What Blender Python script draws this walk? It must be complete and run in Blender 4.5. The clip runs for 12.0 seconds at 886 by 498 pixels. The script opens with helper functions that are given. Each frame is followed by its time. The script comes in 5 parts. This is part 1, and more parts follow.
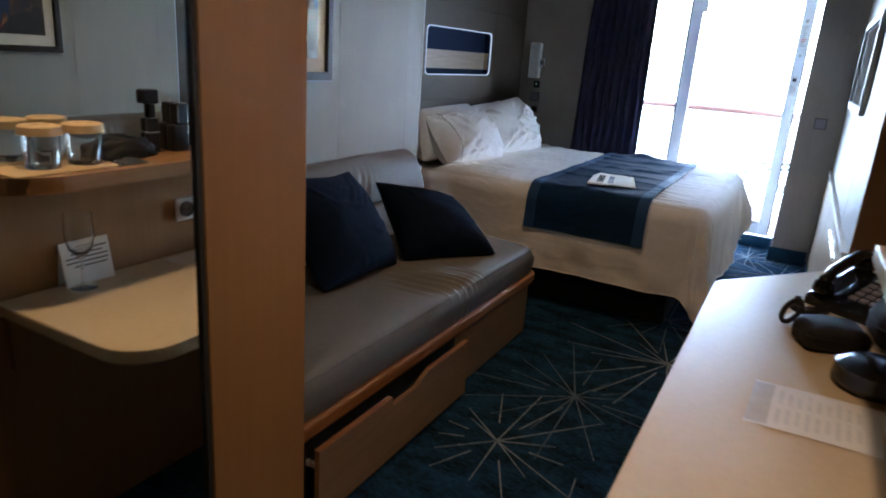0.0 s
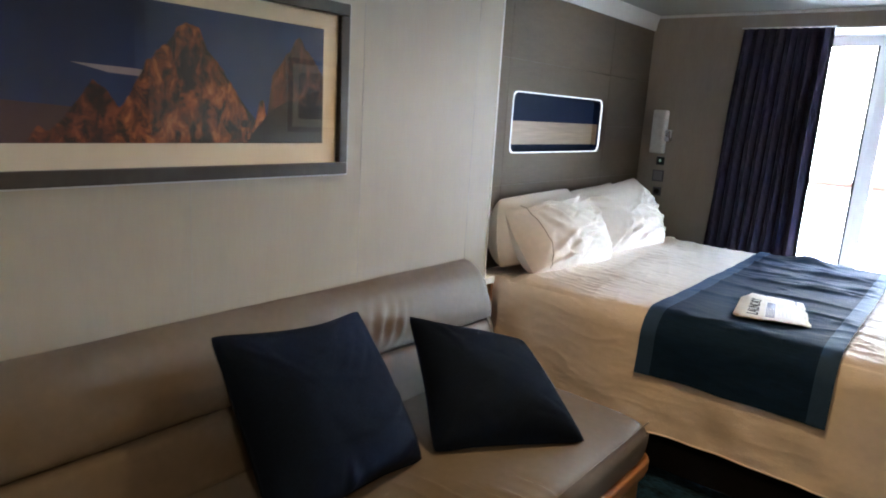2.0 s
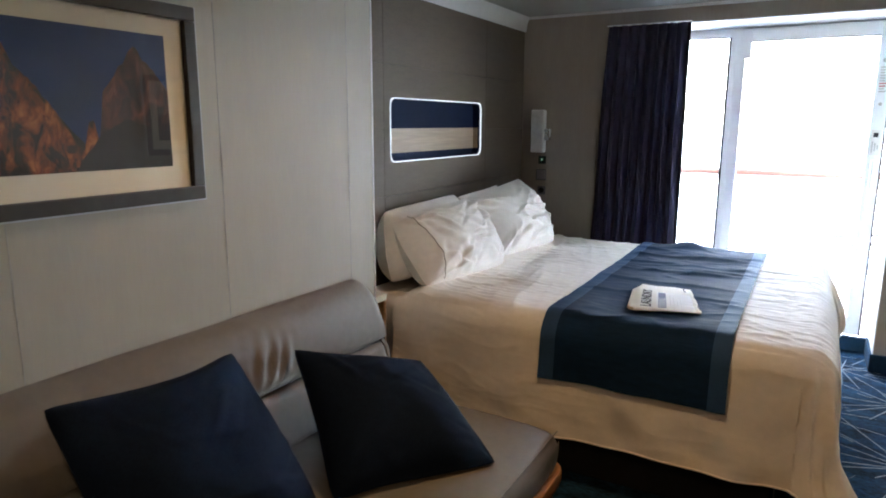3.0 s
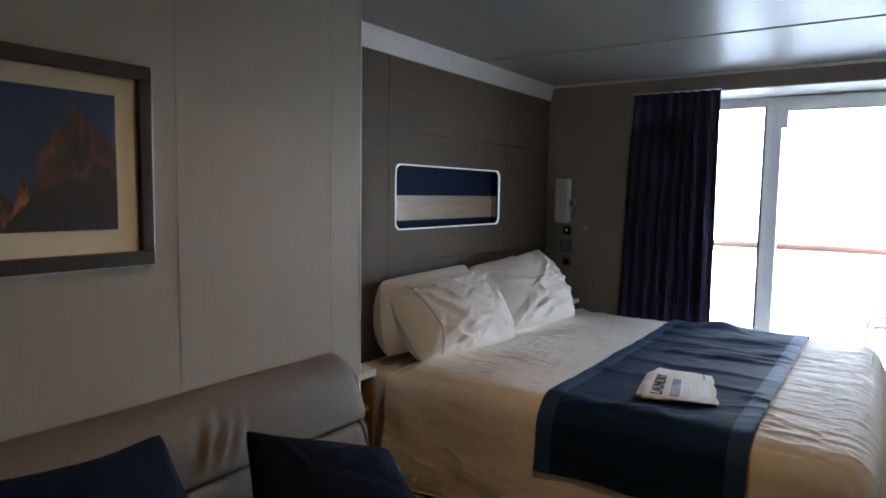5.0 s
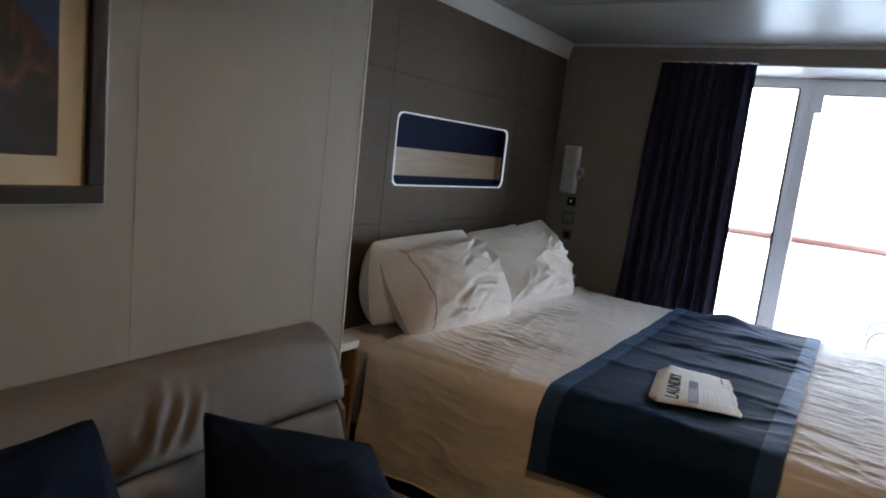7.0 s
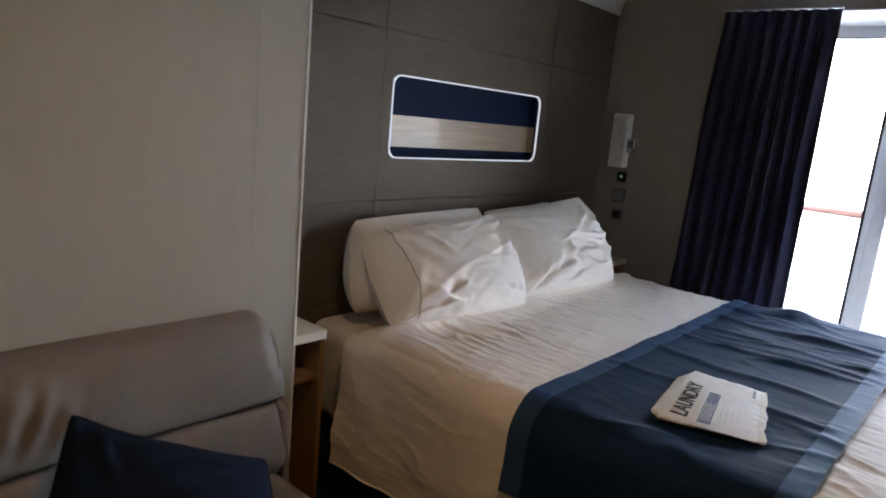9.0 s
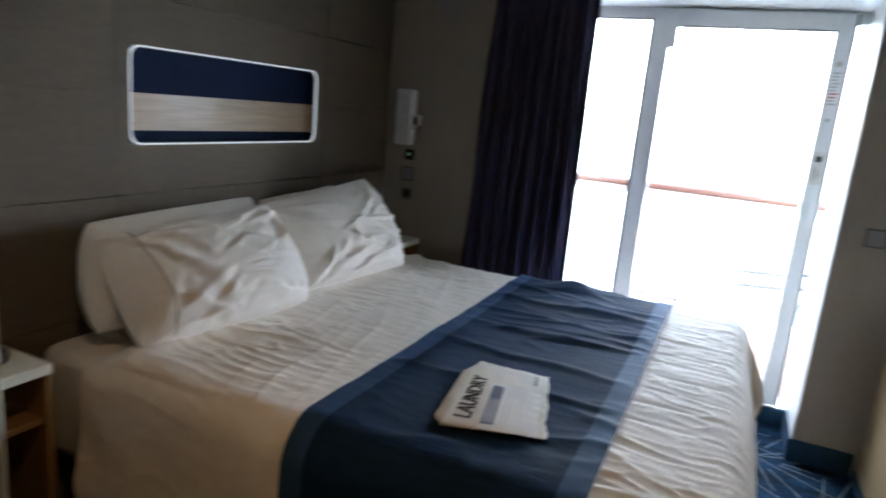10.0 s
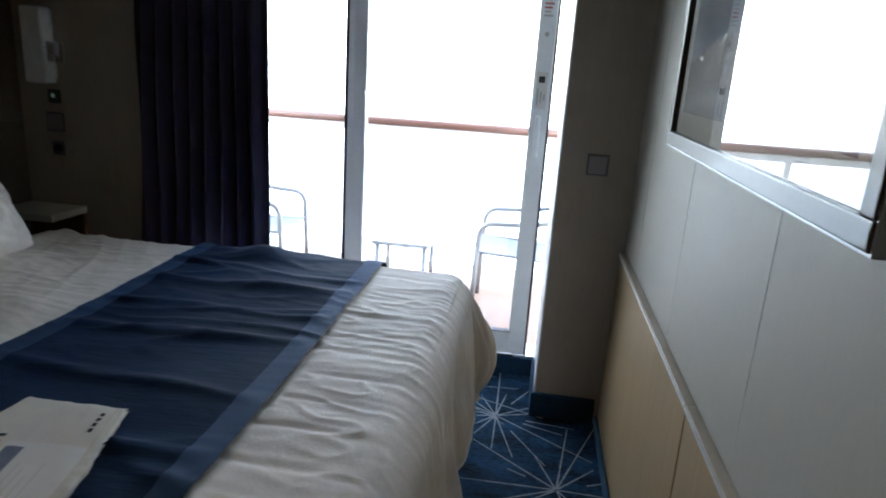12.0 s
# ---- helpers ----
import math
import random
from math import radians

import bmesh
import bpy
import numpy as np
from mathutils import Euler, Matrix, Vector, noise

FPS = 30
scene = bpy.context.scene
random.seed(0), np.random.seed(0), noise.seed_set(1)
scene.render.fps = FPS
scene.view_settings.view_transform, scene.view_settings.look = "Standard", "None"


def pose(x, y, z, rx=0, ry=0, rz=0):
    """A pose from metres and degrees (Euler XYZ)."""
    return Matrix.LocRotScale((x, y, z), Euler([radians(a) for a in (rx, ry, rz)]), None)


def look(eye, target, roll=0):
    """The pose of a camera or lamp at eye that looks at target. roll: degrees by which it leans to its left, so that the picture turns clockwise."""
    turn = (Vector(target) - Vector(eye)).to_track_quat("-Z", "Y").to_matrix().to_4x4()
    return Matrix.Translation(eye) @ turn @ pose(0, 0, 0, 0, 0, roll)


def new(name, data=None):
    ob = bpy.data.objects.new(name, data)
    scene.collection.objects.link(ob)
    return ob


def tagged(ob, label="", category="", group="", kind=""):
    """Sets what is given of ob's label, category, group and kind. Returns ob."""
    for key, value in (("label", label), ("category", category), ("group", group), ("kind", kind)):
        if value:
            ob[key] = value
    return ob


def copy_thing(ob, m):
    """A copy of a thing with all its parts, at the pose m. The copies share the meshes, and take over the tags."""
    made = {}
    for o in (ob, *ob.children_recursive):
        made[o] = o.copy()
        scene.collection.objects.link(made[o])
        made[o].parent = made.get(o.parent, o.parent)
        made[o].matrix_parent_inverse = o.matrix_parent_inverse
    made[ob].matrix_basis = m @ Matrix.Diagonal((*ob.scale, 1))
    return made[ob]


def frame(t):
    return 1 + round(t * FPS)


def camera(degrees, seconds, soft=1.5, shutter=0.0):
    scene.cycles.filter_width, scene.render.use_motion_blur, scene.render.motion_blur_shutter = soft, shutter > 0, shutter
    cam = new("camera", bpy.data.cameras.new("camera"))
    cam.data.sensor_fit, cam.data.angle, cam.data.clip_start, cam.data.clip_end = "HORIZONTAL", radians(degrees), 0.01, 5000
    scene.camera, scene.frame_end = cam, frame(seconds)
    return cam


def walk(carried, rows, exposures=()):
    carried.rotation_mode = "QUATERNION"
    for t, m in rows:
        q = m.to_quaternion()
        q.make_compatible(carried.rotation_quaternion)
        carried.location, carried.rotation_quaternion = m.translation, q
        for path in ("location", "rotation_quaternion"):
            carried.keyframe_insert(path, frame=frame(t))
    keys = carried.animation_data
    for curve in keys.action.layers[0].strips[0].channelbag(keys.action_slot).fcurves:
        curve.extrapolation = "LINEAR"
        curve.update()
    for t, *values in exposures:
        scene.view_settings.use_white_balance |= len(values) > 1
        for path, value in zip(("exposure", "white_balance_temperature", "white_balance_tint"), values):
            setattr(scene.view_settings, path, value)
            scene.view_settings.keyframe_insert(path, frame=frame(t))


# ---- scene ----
cam = camera(68.6, 12.0, 1.8, 0.5)
PATH = [
    (0, (0.072, 0.431, 1.403), (-0.825, 2.124, 0.83), 4.1),
    (0.5, (-0.041, 0.716, 1.421), (-0.968, 2.39, 0.839), 2.3),
    (1, (-0.086, 1.006, 1.408), (-1.031, 2.692, 0.894), 2.7),
    (1.5, (-0.155, 1.245, 1.408), (-1.403, 2.766, 1.049), 3.9),
    (2, (-0.32, 1.479, 1.469), (-1.55, 3.0, 1.05), 3.5),
    (2.5, (-0.363, 1.566, 1.468), (-1.402, 3.224, 1.056), 0.1),
    (2.7, (-0.39, 1.588, 1.46), (-1.361, 3.289, 1.057), -0.0),
    (4.3, (-0.343, 1.837, 1.47), (-1.331, 3.56, 1.24), 1.0),
    (4.5, (-0.326, 1.871, 1.466), (-1.396, 3.549, 1.271), 0.8),
    (5, (-0.276, 1.894, 1.453), (-1.398, 3.541, 1.279), 0.9),
    (5.5, (-0.247, 1.903, 1.451), (-1.273, 3.605, 1.227), 1.9),
    (6, (-0.289, 1.926, 1.446), (-1.189, 3.69, 1.168), 3.8),
    (6.5, (-0.402, 1.976, 1.456), (-1.4, 3.693, 1.22), 6.3),
    (7, (-0.514, 2.107, 1.447), (-1.571, 3.778, 1.144), 6.4),
    (7.2, (-0.529, 2.156, 1.442), (-1.579, 3.829, 1.125), 6.6),
    (9, (-0.379, 2.598, 1.435), (-1.662, 4.082, 1.044), 5.4),
    (9.5, (-0.366, 2.712, 1.435), (-1.491, 4.307, 1.002), 4.4),
    (10, (-0.406, 2.835, 1.48), (-1.193, 4.624, 1.055), 5.3),
    (10.5, (-0.35, 2.966, 1.467), (-0.875, 4.86, 1.097), 4.5),
    (11, (-0.173, 3.174, 1.461), (-0.66, 5.092, 1.169), 2.5),
    (11.5, (-0.058, 3.361, 1.439), (-0.408, 5.282, 1.008), 2.0),
    (12, (-0.073, 3.559, 1.42), (-0.323, 5.47, 0.884), 3.7),
]
EXPOSURES = [(0.0, 5.73, 5300, 10), (0.5, 6.12, 5450, 10), (1.0, 6.52, 6150, 10), (1.5, 6.46, 6400, 10), (2.0, 6.68, 6400, 10), (2.5, 6.6, 6400, 10), (4.5, 5.28, 6500, 12), (5.5, 5.38, 6400, 10), (6.5, 5.17, 6450, 11), (7.0, 5.24, 6500, 12), (9.0, 5.65, 6600, 14), (9.5, 5.6, 6450, 11), (10.0, 5.4, 6400, 9), (10.5, 5.2, 6400, 9), (11.0, 4.93, 6400, 9), (12.0, 4.49, 6400, 9)]
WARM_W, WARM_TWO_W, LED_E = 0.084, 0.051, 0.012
walk(cam, [(t, look(eye, target, roll)) for t, eye, target, roll in PATH], EXPOSURES)

# ---- light ----
world = bpy.data.worlds.new("overcast_sky")
scene.world = world
world.use_nodes = True
wt = world.node_tree
sky = wt.nodes.new("ShaderNodeTexSky")
sky.sky_type = "NISHITA"
sky.sun_disc = False
sky.sun_elevation, sky.sun_rotation = radians(55), radians(180)
sky.dust_density = 1.0
hue = wt.nodes.new("ShaderNodeHueSaturation")
hue.inputs["Saturation"].default_value = 0.60
wt.links.new(sky.outputs[0], hue.inputs["Color"])
wt.links.new(hue.outputs[0], wt.nodes["Background"].inputs[0])
wt.nodes["Background"].inputs[1].default_value = 0.15

sun = new("sun", bpy.data.lights.new("sun", "SUN"))
sun.data.energy, sun.data.angle, sun.data.color = 0.5, radians(15), (1.0, 0.97, 0.92)
sun.matrix_world = look((0, -20, 28), (0, 0, 0))

# warm downlight in the entrance ceiling, unseen, assumed from the warm light there
warm = new("assumed_entrance_lamp", bpy.data.lights.new("assumed_entrance_lamp", "AREA"))
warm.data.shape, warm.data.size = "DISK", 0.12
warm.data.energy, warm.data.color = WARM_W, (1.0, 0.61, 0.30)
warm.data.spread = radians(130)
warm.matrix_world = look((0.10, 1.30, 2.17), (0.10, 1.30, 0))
# a second unseen one over the middle of the cabin, added to warm the bed
warm_two = new("assumed_cabin_lamp", bpy.data.lights.new("assumed_cabin_lamp", "AREA"))
warm_two.data.shape, warm_two.data.size = "DISK", 0.12
warm_two.data.energy, warm_two.data.color = WARM_TWO_W, (1.0, 0.62, 0.27)
warm_two.data.spread = radians(135)
warm_two.matrix_world = look((-0.90, 3.30, 2.17), (-0.90, 3.30, 0))


# ---- materials ----
def material(name, base, rough=0.6, metal=0.0, scale=30.0, vary=0.12, bump=0.0, bump_scale=None, stretch=(1, 1, 1), coat=0.0, sheen=0.0, blotch=2.0, spec=0.5):
    """A surface with variation at two scales and fine relief."""
    m = bpy.data.materials.new(name)
    m.use_nodes = True
    n, l = m.node_tree.nodes, m.node_tree.links
    b = n["Principled BSDF"]
    co = n.new("ShaderNodeTexCoord")
    mp = n.new("ShaderNodeMapping")
    mp.inputs["Scale"].default_value = stretch
    l.new(co.outputs["Object"], mp.inputs["Vector"])
    fine = n.new("ShaderNodeTexNoise")
    fine.inputs["Scale"].default_value, fine.inputs["Detail"].default_value = scale, 6
    l.new(mp.outputs[0], fine.inputs["Vector"])
    big = n.new("ShaderNodeTexNoise")
    big.inputs["Scale"].default_value, big.inputs["Detail"].default_value = blotch, 3
    l.new(mp.outputs[0], big.inputs["Vector"])
    add = n.new("ShaderNodeMath")
    add.operation = "ADD"
    l.new(fine.outputs[0], add.inputs[0])
    l.new(big.outputs[0], add.inputs[1])
    ramp = n.new("ShaderNodeMapRange")
    ramp.inputs["From Min"].default_value, ramp.inputs["From Max"].default_value = 0.7, 1.3
    ramp.inputs["To Min"].default_value, ramp.inputs["To Max"].default_value = 1 - vary, 1 + vary
    l.new(add.outputs[0], ramp.inputs["Value"])
    mul = n.new("ShaderNodeVectorMath")
    mul.operation = "SCALE"
    mul.inputs[0].default_value = base
    l.new(ramp.outputs[0], mul.inputs["Scale"])
    l.new(mul.outputs[0], b.inputs["Base Color"])
    rr = n.new("ShaderNodeMapRange")
    rr.inputs["To Min"].default_value, rr.inputs["To Max"].default_value = max(0.02, rough - 0.07), min(1, rough + 0.07)
    l.new(big.outputs[0], rr.inputs["Value"])
    l.new(rr.outputs[0], b.inputs["Roughness"])
    b.inputs["Metallic"].default_value = metal
    b.inputs["Coat Weight"].default_value = coat
    b.inputs["Sheen Weight"].default_value = sheen
    b.inputs["Specular IOR Level"].default_value = spec
    if bump:
        bt = n.new("ShaderNodeTexNoise")
        bt.inputs["Scale"].default_value, bt.inputs["Detail"].default_value = bump_scale or scale * 3, 4
        l.new(mp.outputs[0], bt.inputs["Vector"])
        bp = n.new("ShaderNodeBump")
        bp.inputs["Strength"].default_value, bp.inputs["Distance"].default_value = bump, 0.004
        l.new(bt.outputs[0], bp.inputs["Height"])
        l.new(bp.outputs[0], b.inputs["Normal"])
    return m


def glass_material(name, tint=(1, 1, 1), rough=0.0):
    m = bpy.data.materials.new(name)
    m.use_nodes = True
    b = m.node_tree.nodes["Principled BSDF"]
    b.inputs["Base Color"].default_value = (*tint, 1)
    b.inputs["Transmission Weight"].default_value = 1.0
    b.inputs["Roughness"].default_value, b.inputs["IOR"].default_value = rough, 1.45
    return m


def wood_material(name, base, rough=0.4, grain=(14, 14, 0.8), vary=0.16, coat=0.15):
    return material(name, base, rough, scale=6, vary=vary, bump=0.05, stretch=grain, coat=coat, blotch=1.2)


M_WALL = material("cream_vinyl_wall", (0.375, 0.348, 0.290), 0.52, scale=3, vary=0.03, spec=0.5, bump=0.03, bump_scale=9, stretch=(40, 40, 5), blotch=0.5)
M_TAUPE = material("taupe_vinyl_wall", (0.37, 0.32, 0.27), 0.6, spec=0.3, scale=4, vary=0.05, bump=0.05, bump_scale=9, stretch=(30, 30, 6), blotch=0.6)
M_HEAD = material("dark_taupe_upholstered_panel", (0.147, 0.114, 0.082), 0.62, spec=0.3, scale=9, vary=0.10, bump=0.10, bump_scale=30, stretch=(1, 6, 24))
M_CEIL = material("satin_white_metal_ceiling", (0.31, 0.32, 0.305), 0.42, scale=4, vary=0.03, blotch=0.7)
M_WHITE = material("white_paint", (0.78, 0.78, 0.77), 0.4, scale=20, vary=0.03)
M_WOOD = wood_material("maple_veneer", (0.260, 0.136, 0.045), vary=0.07)
M_WOODY = wood_material("maple_veneer_along", (0.31, 0.168, 0.068), grain=(14, 0.8, 14))
M_WAINS = wood_material("pale_maple_panel", (0.325, 0.225, 0.115), grain=(16, 16, 0.7), vary=0.12)
M_EDGE = wood_material("orange_wood_edging", (0.36, 0.158, 0.055), 0.35, grain=(14, 0.8, 14))
M_DESK = material("cream_laminate_desktop", (0.59, 0.465, 0.28), 0.42, scale=60, vary=0.05)
M_CARPET = material("navy_teal_carpet", (0.0105, 0.0375, 0.075), 0.95, scale=40, vary=1.0, bump=0.7, bump_scale=230, stretch=(1, 2.2, 1), sheen=0.0, blotch=6, spec=0.15)
M_COVE = material("navy_carpet_cove", (0.010, 0.046, 0.090), 0.95, scale=120, vary=0.3, bump=0.5, bump_scale=260)
M_STAR = material("pale_blue_carpet_tuft", (0.28, 0.315, 0.345), 0.95, scale=90, vary=0.35, bump=0.6, bump_scale=300)
M_STARDIM = material("blue_grey_carpet_tuft", (0.115, 0.150, 0.190), 0.95, scale=90, vary=0.35, bump=0.6, bump_scale=300)
M_SOFA = material("grey_beige_sofa_vinyl", (0.180, 0.160, 0.138), 0.55, scale=40, vary=0.08, bump=0.10, bump_scale=150, blotch=3)
M_NAVY = material("navy_cushion_cloth", (0.0055, 0.0125, 0.031), 0.9, scale=150, vary=0.2, bump=0.25, bump_scale=420, sheen=0.0, spec=0.12)
M_LINEN = material("white_cotton_bedding", (0.88, 0.81, 0.735), 0.8, scale=30, vary=0.05, bump=0.15, bump_scale=120, sheen=0.1, stretch=(1, 1, 1))
M_PILLOW = material("white_cotton_pillowcase", (0.88, 0.825, 0.765), 0.8, scale=40, vary=0.04, bump=0.12, bump_scale=200, sheen=0.1)
M_STITCH = material("tan_stitching", (0.25, 0.17, 0.10), 0.8)
M_RUNNER = material("navy_crinkled_bed_runner", (0.0048, 0.0225, 0.062), 0.8, scale=60, vary=0.2, bump=0.4, bump_scale=55, sheen=0.0, spec=0.18, stretch=(0.35, 2.2, 1))
M_RUNEDGE = material("blue_satin_border", (0.026, 0.066, 0.150), 0.7, scale=90, vary=0.1, bump=0.15, bump_scale=200, spec=0.2)
M_DARK = material("black_bed_base_cloth", (0.012, 0.012, 0.016), 0.85, scale=60, vary=0.2, bump=0.2)
M_CURTAIN = material("dark_navy_blackout_curtain", (0.032, 0.028, 0.068), 0.85, scale=60, vary=0.08, bump=0.08, bump_scale=250, sheen=0.08)
M_FRAME = material("dark_pewter_picture_moulding", (0.045, 0.037, 0.031), 0.42, metal=0.2, scale=30, vary=0.15, coat=0.12)
M_SILVER = material("brushed_aluminium", (0.62, 0.63, 0.64), 0.28, metal=1.0, scale=60, vary=0.05, stretch=(1, 10, 1))
M_LIP = material("satin_silver_edge", (0.50, 0.51, 0.52), 0.5, metal=0.8, scale=60, vary=0.05)
M_CAP = material("beige_cap_rail", (0.42, 0.36, 0.28), 0.45, scale=40, vary=0.05)
M_MAT = material("cream_mount_board", (0.66, 0.62, 0.52), 0.8, scale=80, vary=0.03)
# also blackens the shaded inside of the open sofa drawer
M_BLACK = material("black_plastic_and_shade", (0.010, 0.010, 0.011), 0.4, scale=50, vary=0.15)
M_GLOSSBLACK = material("glossy_black_plastic", (0.010, 0.010, 0.011), 0.16, scale=50, vary=0.1)
M_BLACKCLOTH = material("black_nylon_pouch", (0.007, 0.007, 0.008), 0.75, scale=80, vary=0.2, bump=0.3, bump_scale=400)
M_PAPER = material("white_paper", (0.78, 0.76, 0.72), 0.8, scale=30, vary=0.03, bump=0.08)
M_BAG = material("white_paper_laundry_bag", (0.74, 0.69, 0.61), 0.65, scale=25, vary=0.05, bump=0.3, bump_scale=30)
M_INK = material("black_ink", (0.02, 0.02, 0.022), 0.7)
M_INKBLUE = material("grey_blue_ink", (0.16, 0.18, 0.25), 0.7)
M_INKGREY = material("grey_ink", (0.53, 0.52, 0.48), 0.7)
M_INKPALE = material("faint_grey_print", (0.66, 0.65, 0.62), 0.7)
M_INKRED = material("red_ink", (0.55, 0.12, 0.10), 0.7)
M_CARD = material("kraft_card_lid", (0.56, 0.40, 0.20), 0.7, scale=50, vary=0.08)
M_PVC = material("white_powder_coated_frame", (0.88, 0.91, 0.91), 0.38, scale=20, vary=0.03)
M_GASKET = material("black_rubber_and_gap_shade", (0.02, 0.02, 0.022), 0.6)
M_PLATE = material("grey_plastic_switch", (0.13, 0.125, 0.135), 0.4, scale=40, vary=0.04)
M_ROCKER = material("mid_grey_switch_rocker", (0.27, 0.26, 0.28), 0.35, scale=40, vary=0.04)
M_JOINT = material("grey_panel_joint", (0.37, 0.36, 0.335), 0.6)
M_SOCKET = material("light_grey_socket", (0.60, 0.60, 0.60), 0.4)
M_SCONCE = material("opal_white_lamp_shade", (0.74, 0.73, 0.71), 0.35)
M_TEAK = wood_material("varnished_teak_rail", (0.15, 0.070, 0.052), 0.45, grain=(0.8, 14, 14))
M_DECK = wood_material("teak_deck", (0.23, 0.115, 0.060), 0.6, grain=(0.8, 16, 16))
M_TUBE = material("silver_chair_tube", (0.28, 0.29, 0.30), 0.35, metal=0.6)
M_SLING = material("light_blue_mesh_sling", (0.22, 0.26, 0.29), 0.7, scale=90, vary=0.1, bump=0.2)
M_SEA = material("grey_sea", (0.20, 0.25, 0.28), 0.25, scale=0.05, vary=0.1)
M_HULL = material("white_ship_plating", (0.75, 0.76, 0.77), 0.5, scale=2, vary=0.04)
M_GLASS = glass_material("clear_glass")
M_MIRROR = material("silvered_mirror", (0.86, 0.88, 0.87), 0.03, metal=1.0, scale=1, vary=0.0)
M_MIRROR.node_tree.nodes["Principled BSDF"].inputs["Roughness"].default_value = 0.0
for link in list(M_MIRROR.node_tree.links):
    if link.to_socket.name == "Roughness":
        M_MIRROR.node_tree.links.remove(link)
M_SKYART = material("deep_blue_print", (0.004, 0.032, 0.135), 0.6, scale=3, vary=0.35, blotch=2)
M_HAZE = material("purple_haze_print", (0.048, 0.026, 0.040), 0.6, scale=4, vary=0.2)
M_CLOUD = material("pale_cloud_print", (0.30, 0.26, 0.30), 0.6, scale=20, vary=0.2)
def rock_print(name, dark, mid, lit, seed, lo=0.40, hi=0.62):
    m = bpy.data.materials.new(name)
    m.use_nodes = True
    n, l = m.node_tree.nodes, m.node_tree.links
    co, mp = n.new("ShaderNodeTexCoord"), n.new("ShaderNodeMapping")
    mp.inputs["Scale"].default_value, mp.inputs["Location"].default_value = (1, 1.5, 0.85), (0, seed, 0)
    mp.inputs["Rotation"].default_value = (radians(16), 0, 0)
    t = n.new("ShaderNodeTexNoise")
    t.inputs["Scale"].default_value, t.inputs["Detail"].default_value, t.inputs["Distortion"].default_value = 17, 12, 0.6
    t.inputs["Roughness"].default_value = 0.74
    ramp = n.new("ShaderNodeValToRGB")
    e = ramp.color_ramp.elements
    e[0].position, e[0].color = lo, (*dark, 1)
    e[1].position, e[1].color = hi, (*lit, 1)
    mid_e = ramp.color_ramp.elements.new((lo + hi) / 2)
    mid_e.color = (*mid, 1)
    l.new(co.outputs["Object"], mp.inputs["Vector"])
    l.new(mp.outputs[0], t.inputs["Vector"])
    l.new(t.outputs[0], ramp.inputs[0])
    l.new(ramp.outputs[0], n["Principled BSDF"].inputs["Base Color"])
    n["Principled BSDF"].inputs["Roughness"].default_value = 0.6
    return m


M_ROCK = rock_print("red_rock_print", (0.006, 0.005, 0.009), (0.12, 0.022, 0.009), (0.28, 0.066, 0.022), 0.0, 0.44, 0.64)
M_ROCKLIT = rock_print("sunlit_rock_print", (0.009, 0.006, 0.009), (0.19, 0.045, 0.013), (0.44, 0.155, 0.046), 3.0, 0.45, 0.64)
M_ROCKDUSK = rock_print("dusky_rock_print", (0.008, 0.008, 0.016), (0.07, 0.026, 0.024), (0.24, 0.09, 0.06), 6.0, 0.42, 0.68)
M_ROCKDARK = material("dark_rock_print", (0.006, 0.006, 0.012), 0.6, scale=12, vary=0.4)
M_GREYART = material("grey_mist_print", (0.26, 0.28, 0.31), 0.6, scale=5, vary=0.3)
M_BROWNART = material("brown_moor_print", (0.085, 0.060, 0.055), 0.6, scale=9, vary=0.4)
M_NAVYPANEL = material("navy_niche_lining", (0.0060, 0.016, 0.055), 0.7, scale=60, vary=0.1, spec=0.15)
M_STRIPE = wood_material("pale_oak_stripe", (0.50, 0.375, 0.255), 0.45, grain=(14, 0.8, 14))
M_LED = bpy.data.materials.new("white_light_strip")
M_LED.use_nodes = True
M_LED.node_tree.nodes["Principled BSDF"].inputs["Base Color"].default_value = (0.8, 0.82, 0.85, 1)
M_LED.node_tree.nodes["Principled BSDF"].inputs["Emission Color"].default_value = (0.86, 0.92, 1.0, 1)
M_LED.node_tree.nodes["Principled BSDF"].inputs["Emission Strength"].default_value = LED_E
M_LAMP = bpy.data.materials.new("warm_lamp_lens")
M_LAMP.use_nodes = True
M_LAMP.node_tree.nodes["Principled BSDF"].inputs["Emission Color"].default_value = (1.0, 0.7, 0.4, 1)
M_LAMP.node_tree.nodes["Principled BSDF"].inputs["Emission Strength"].default_value = 0.6
M_GREEN = bpy.data.materials.new("green_pilot_lamp")
M_GREEN.use_nodes = True
M_GREEN.node_tree.nodes["Principled BSDF"].inputs["Emission Color"].default_value = (0.3, 0.9, 0.5, 1)
M_GREEN.node_tree.nodes["Principled BSDF"].inputs["Emission Strength"].default_value = 0.003


# ---- building helpers ----
def part(name, bm, mat, parent=None, label="", smooth=False):
    """Links a bmesh as one mesh object, under a thing or a part."""
    me = bpy.data.meshes.new(name)
    bmesh.ops.recalc_face_normals(bm, faces=bm.faces)
    for f in bm.faces:
        f.smooth = smooth
    bm.to_mesh(me)
    bm.free()
    me.materials.append(mat)
    ob = new(name, me)
    if parent is not None:
        ob.parent = parent
        ob.matrix_parent_inverse = parent.matrix_basis.inverted()
    if label:
        ob["label"] = label
    return ob


def thing(name, x, y, z, label, category, group=""):
    ob = new(name)
    ob.location = (x, y, z)
    ob.empty_display_size = 0.1
    return tagged(ob, label, category, group)


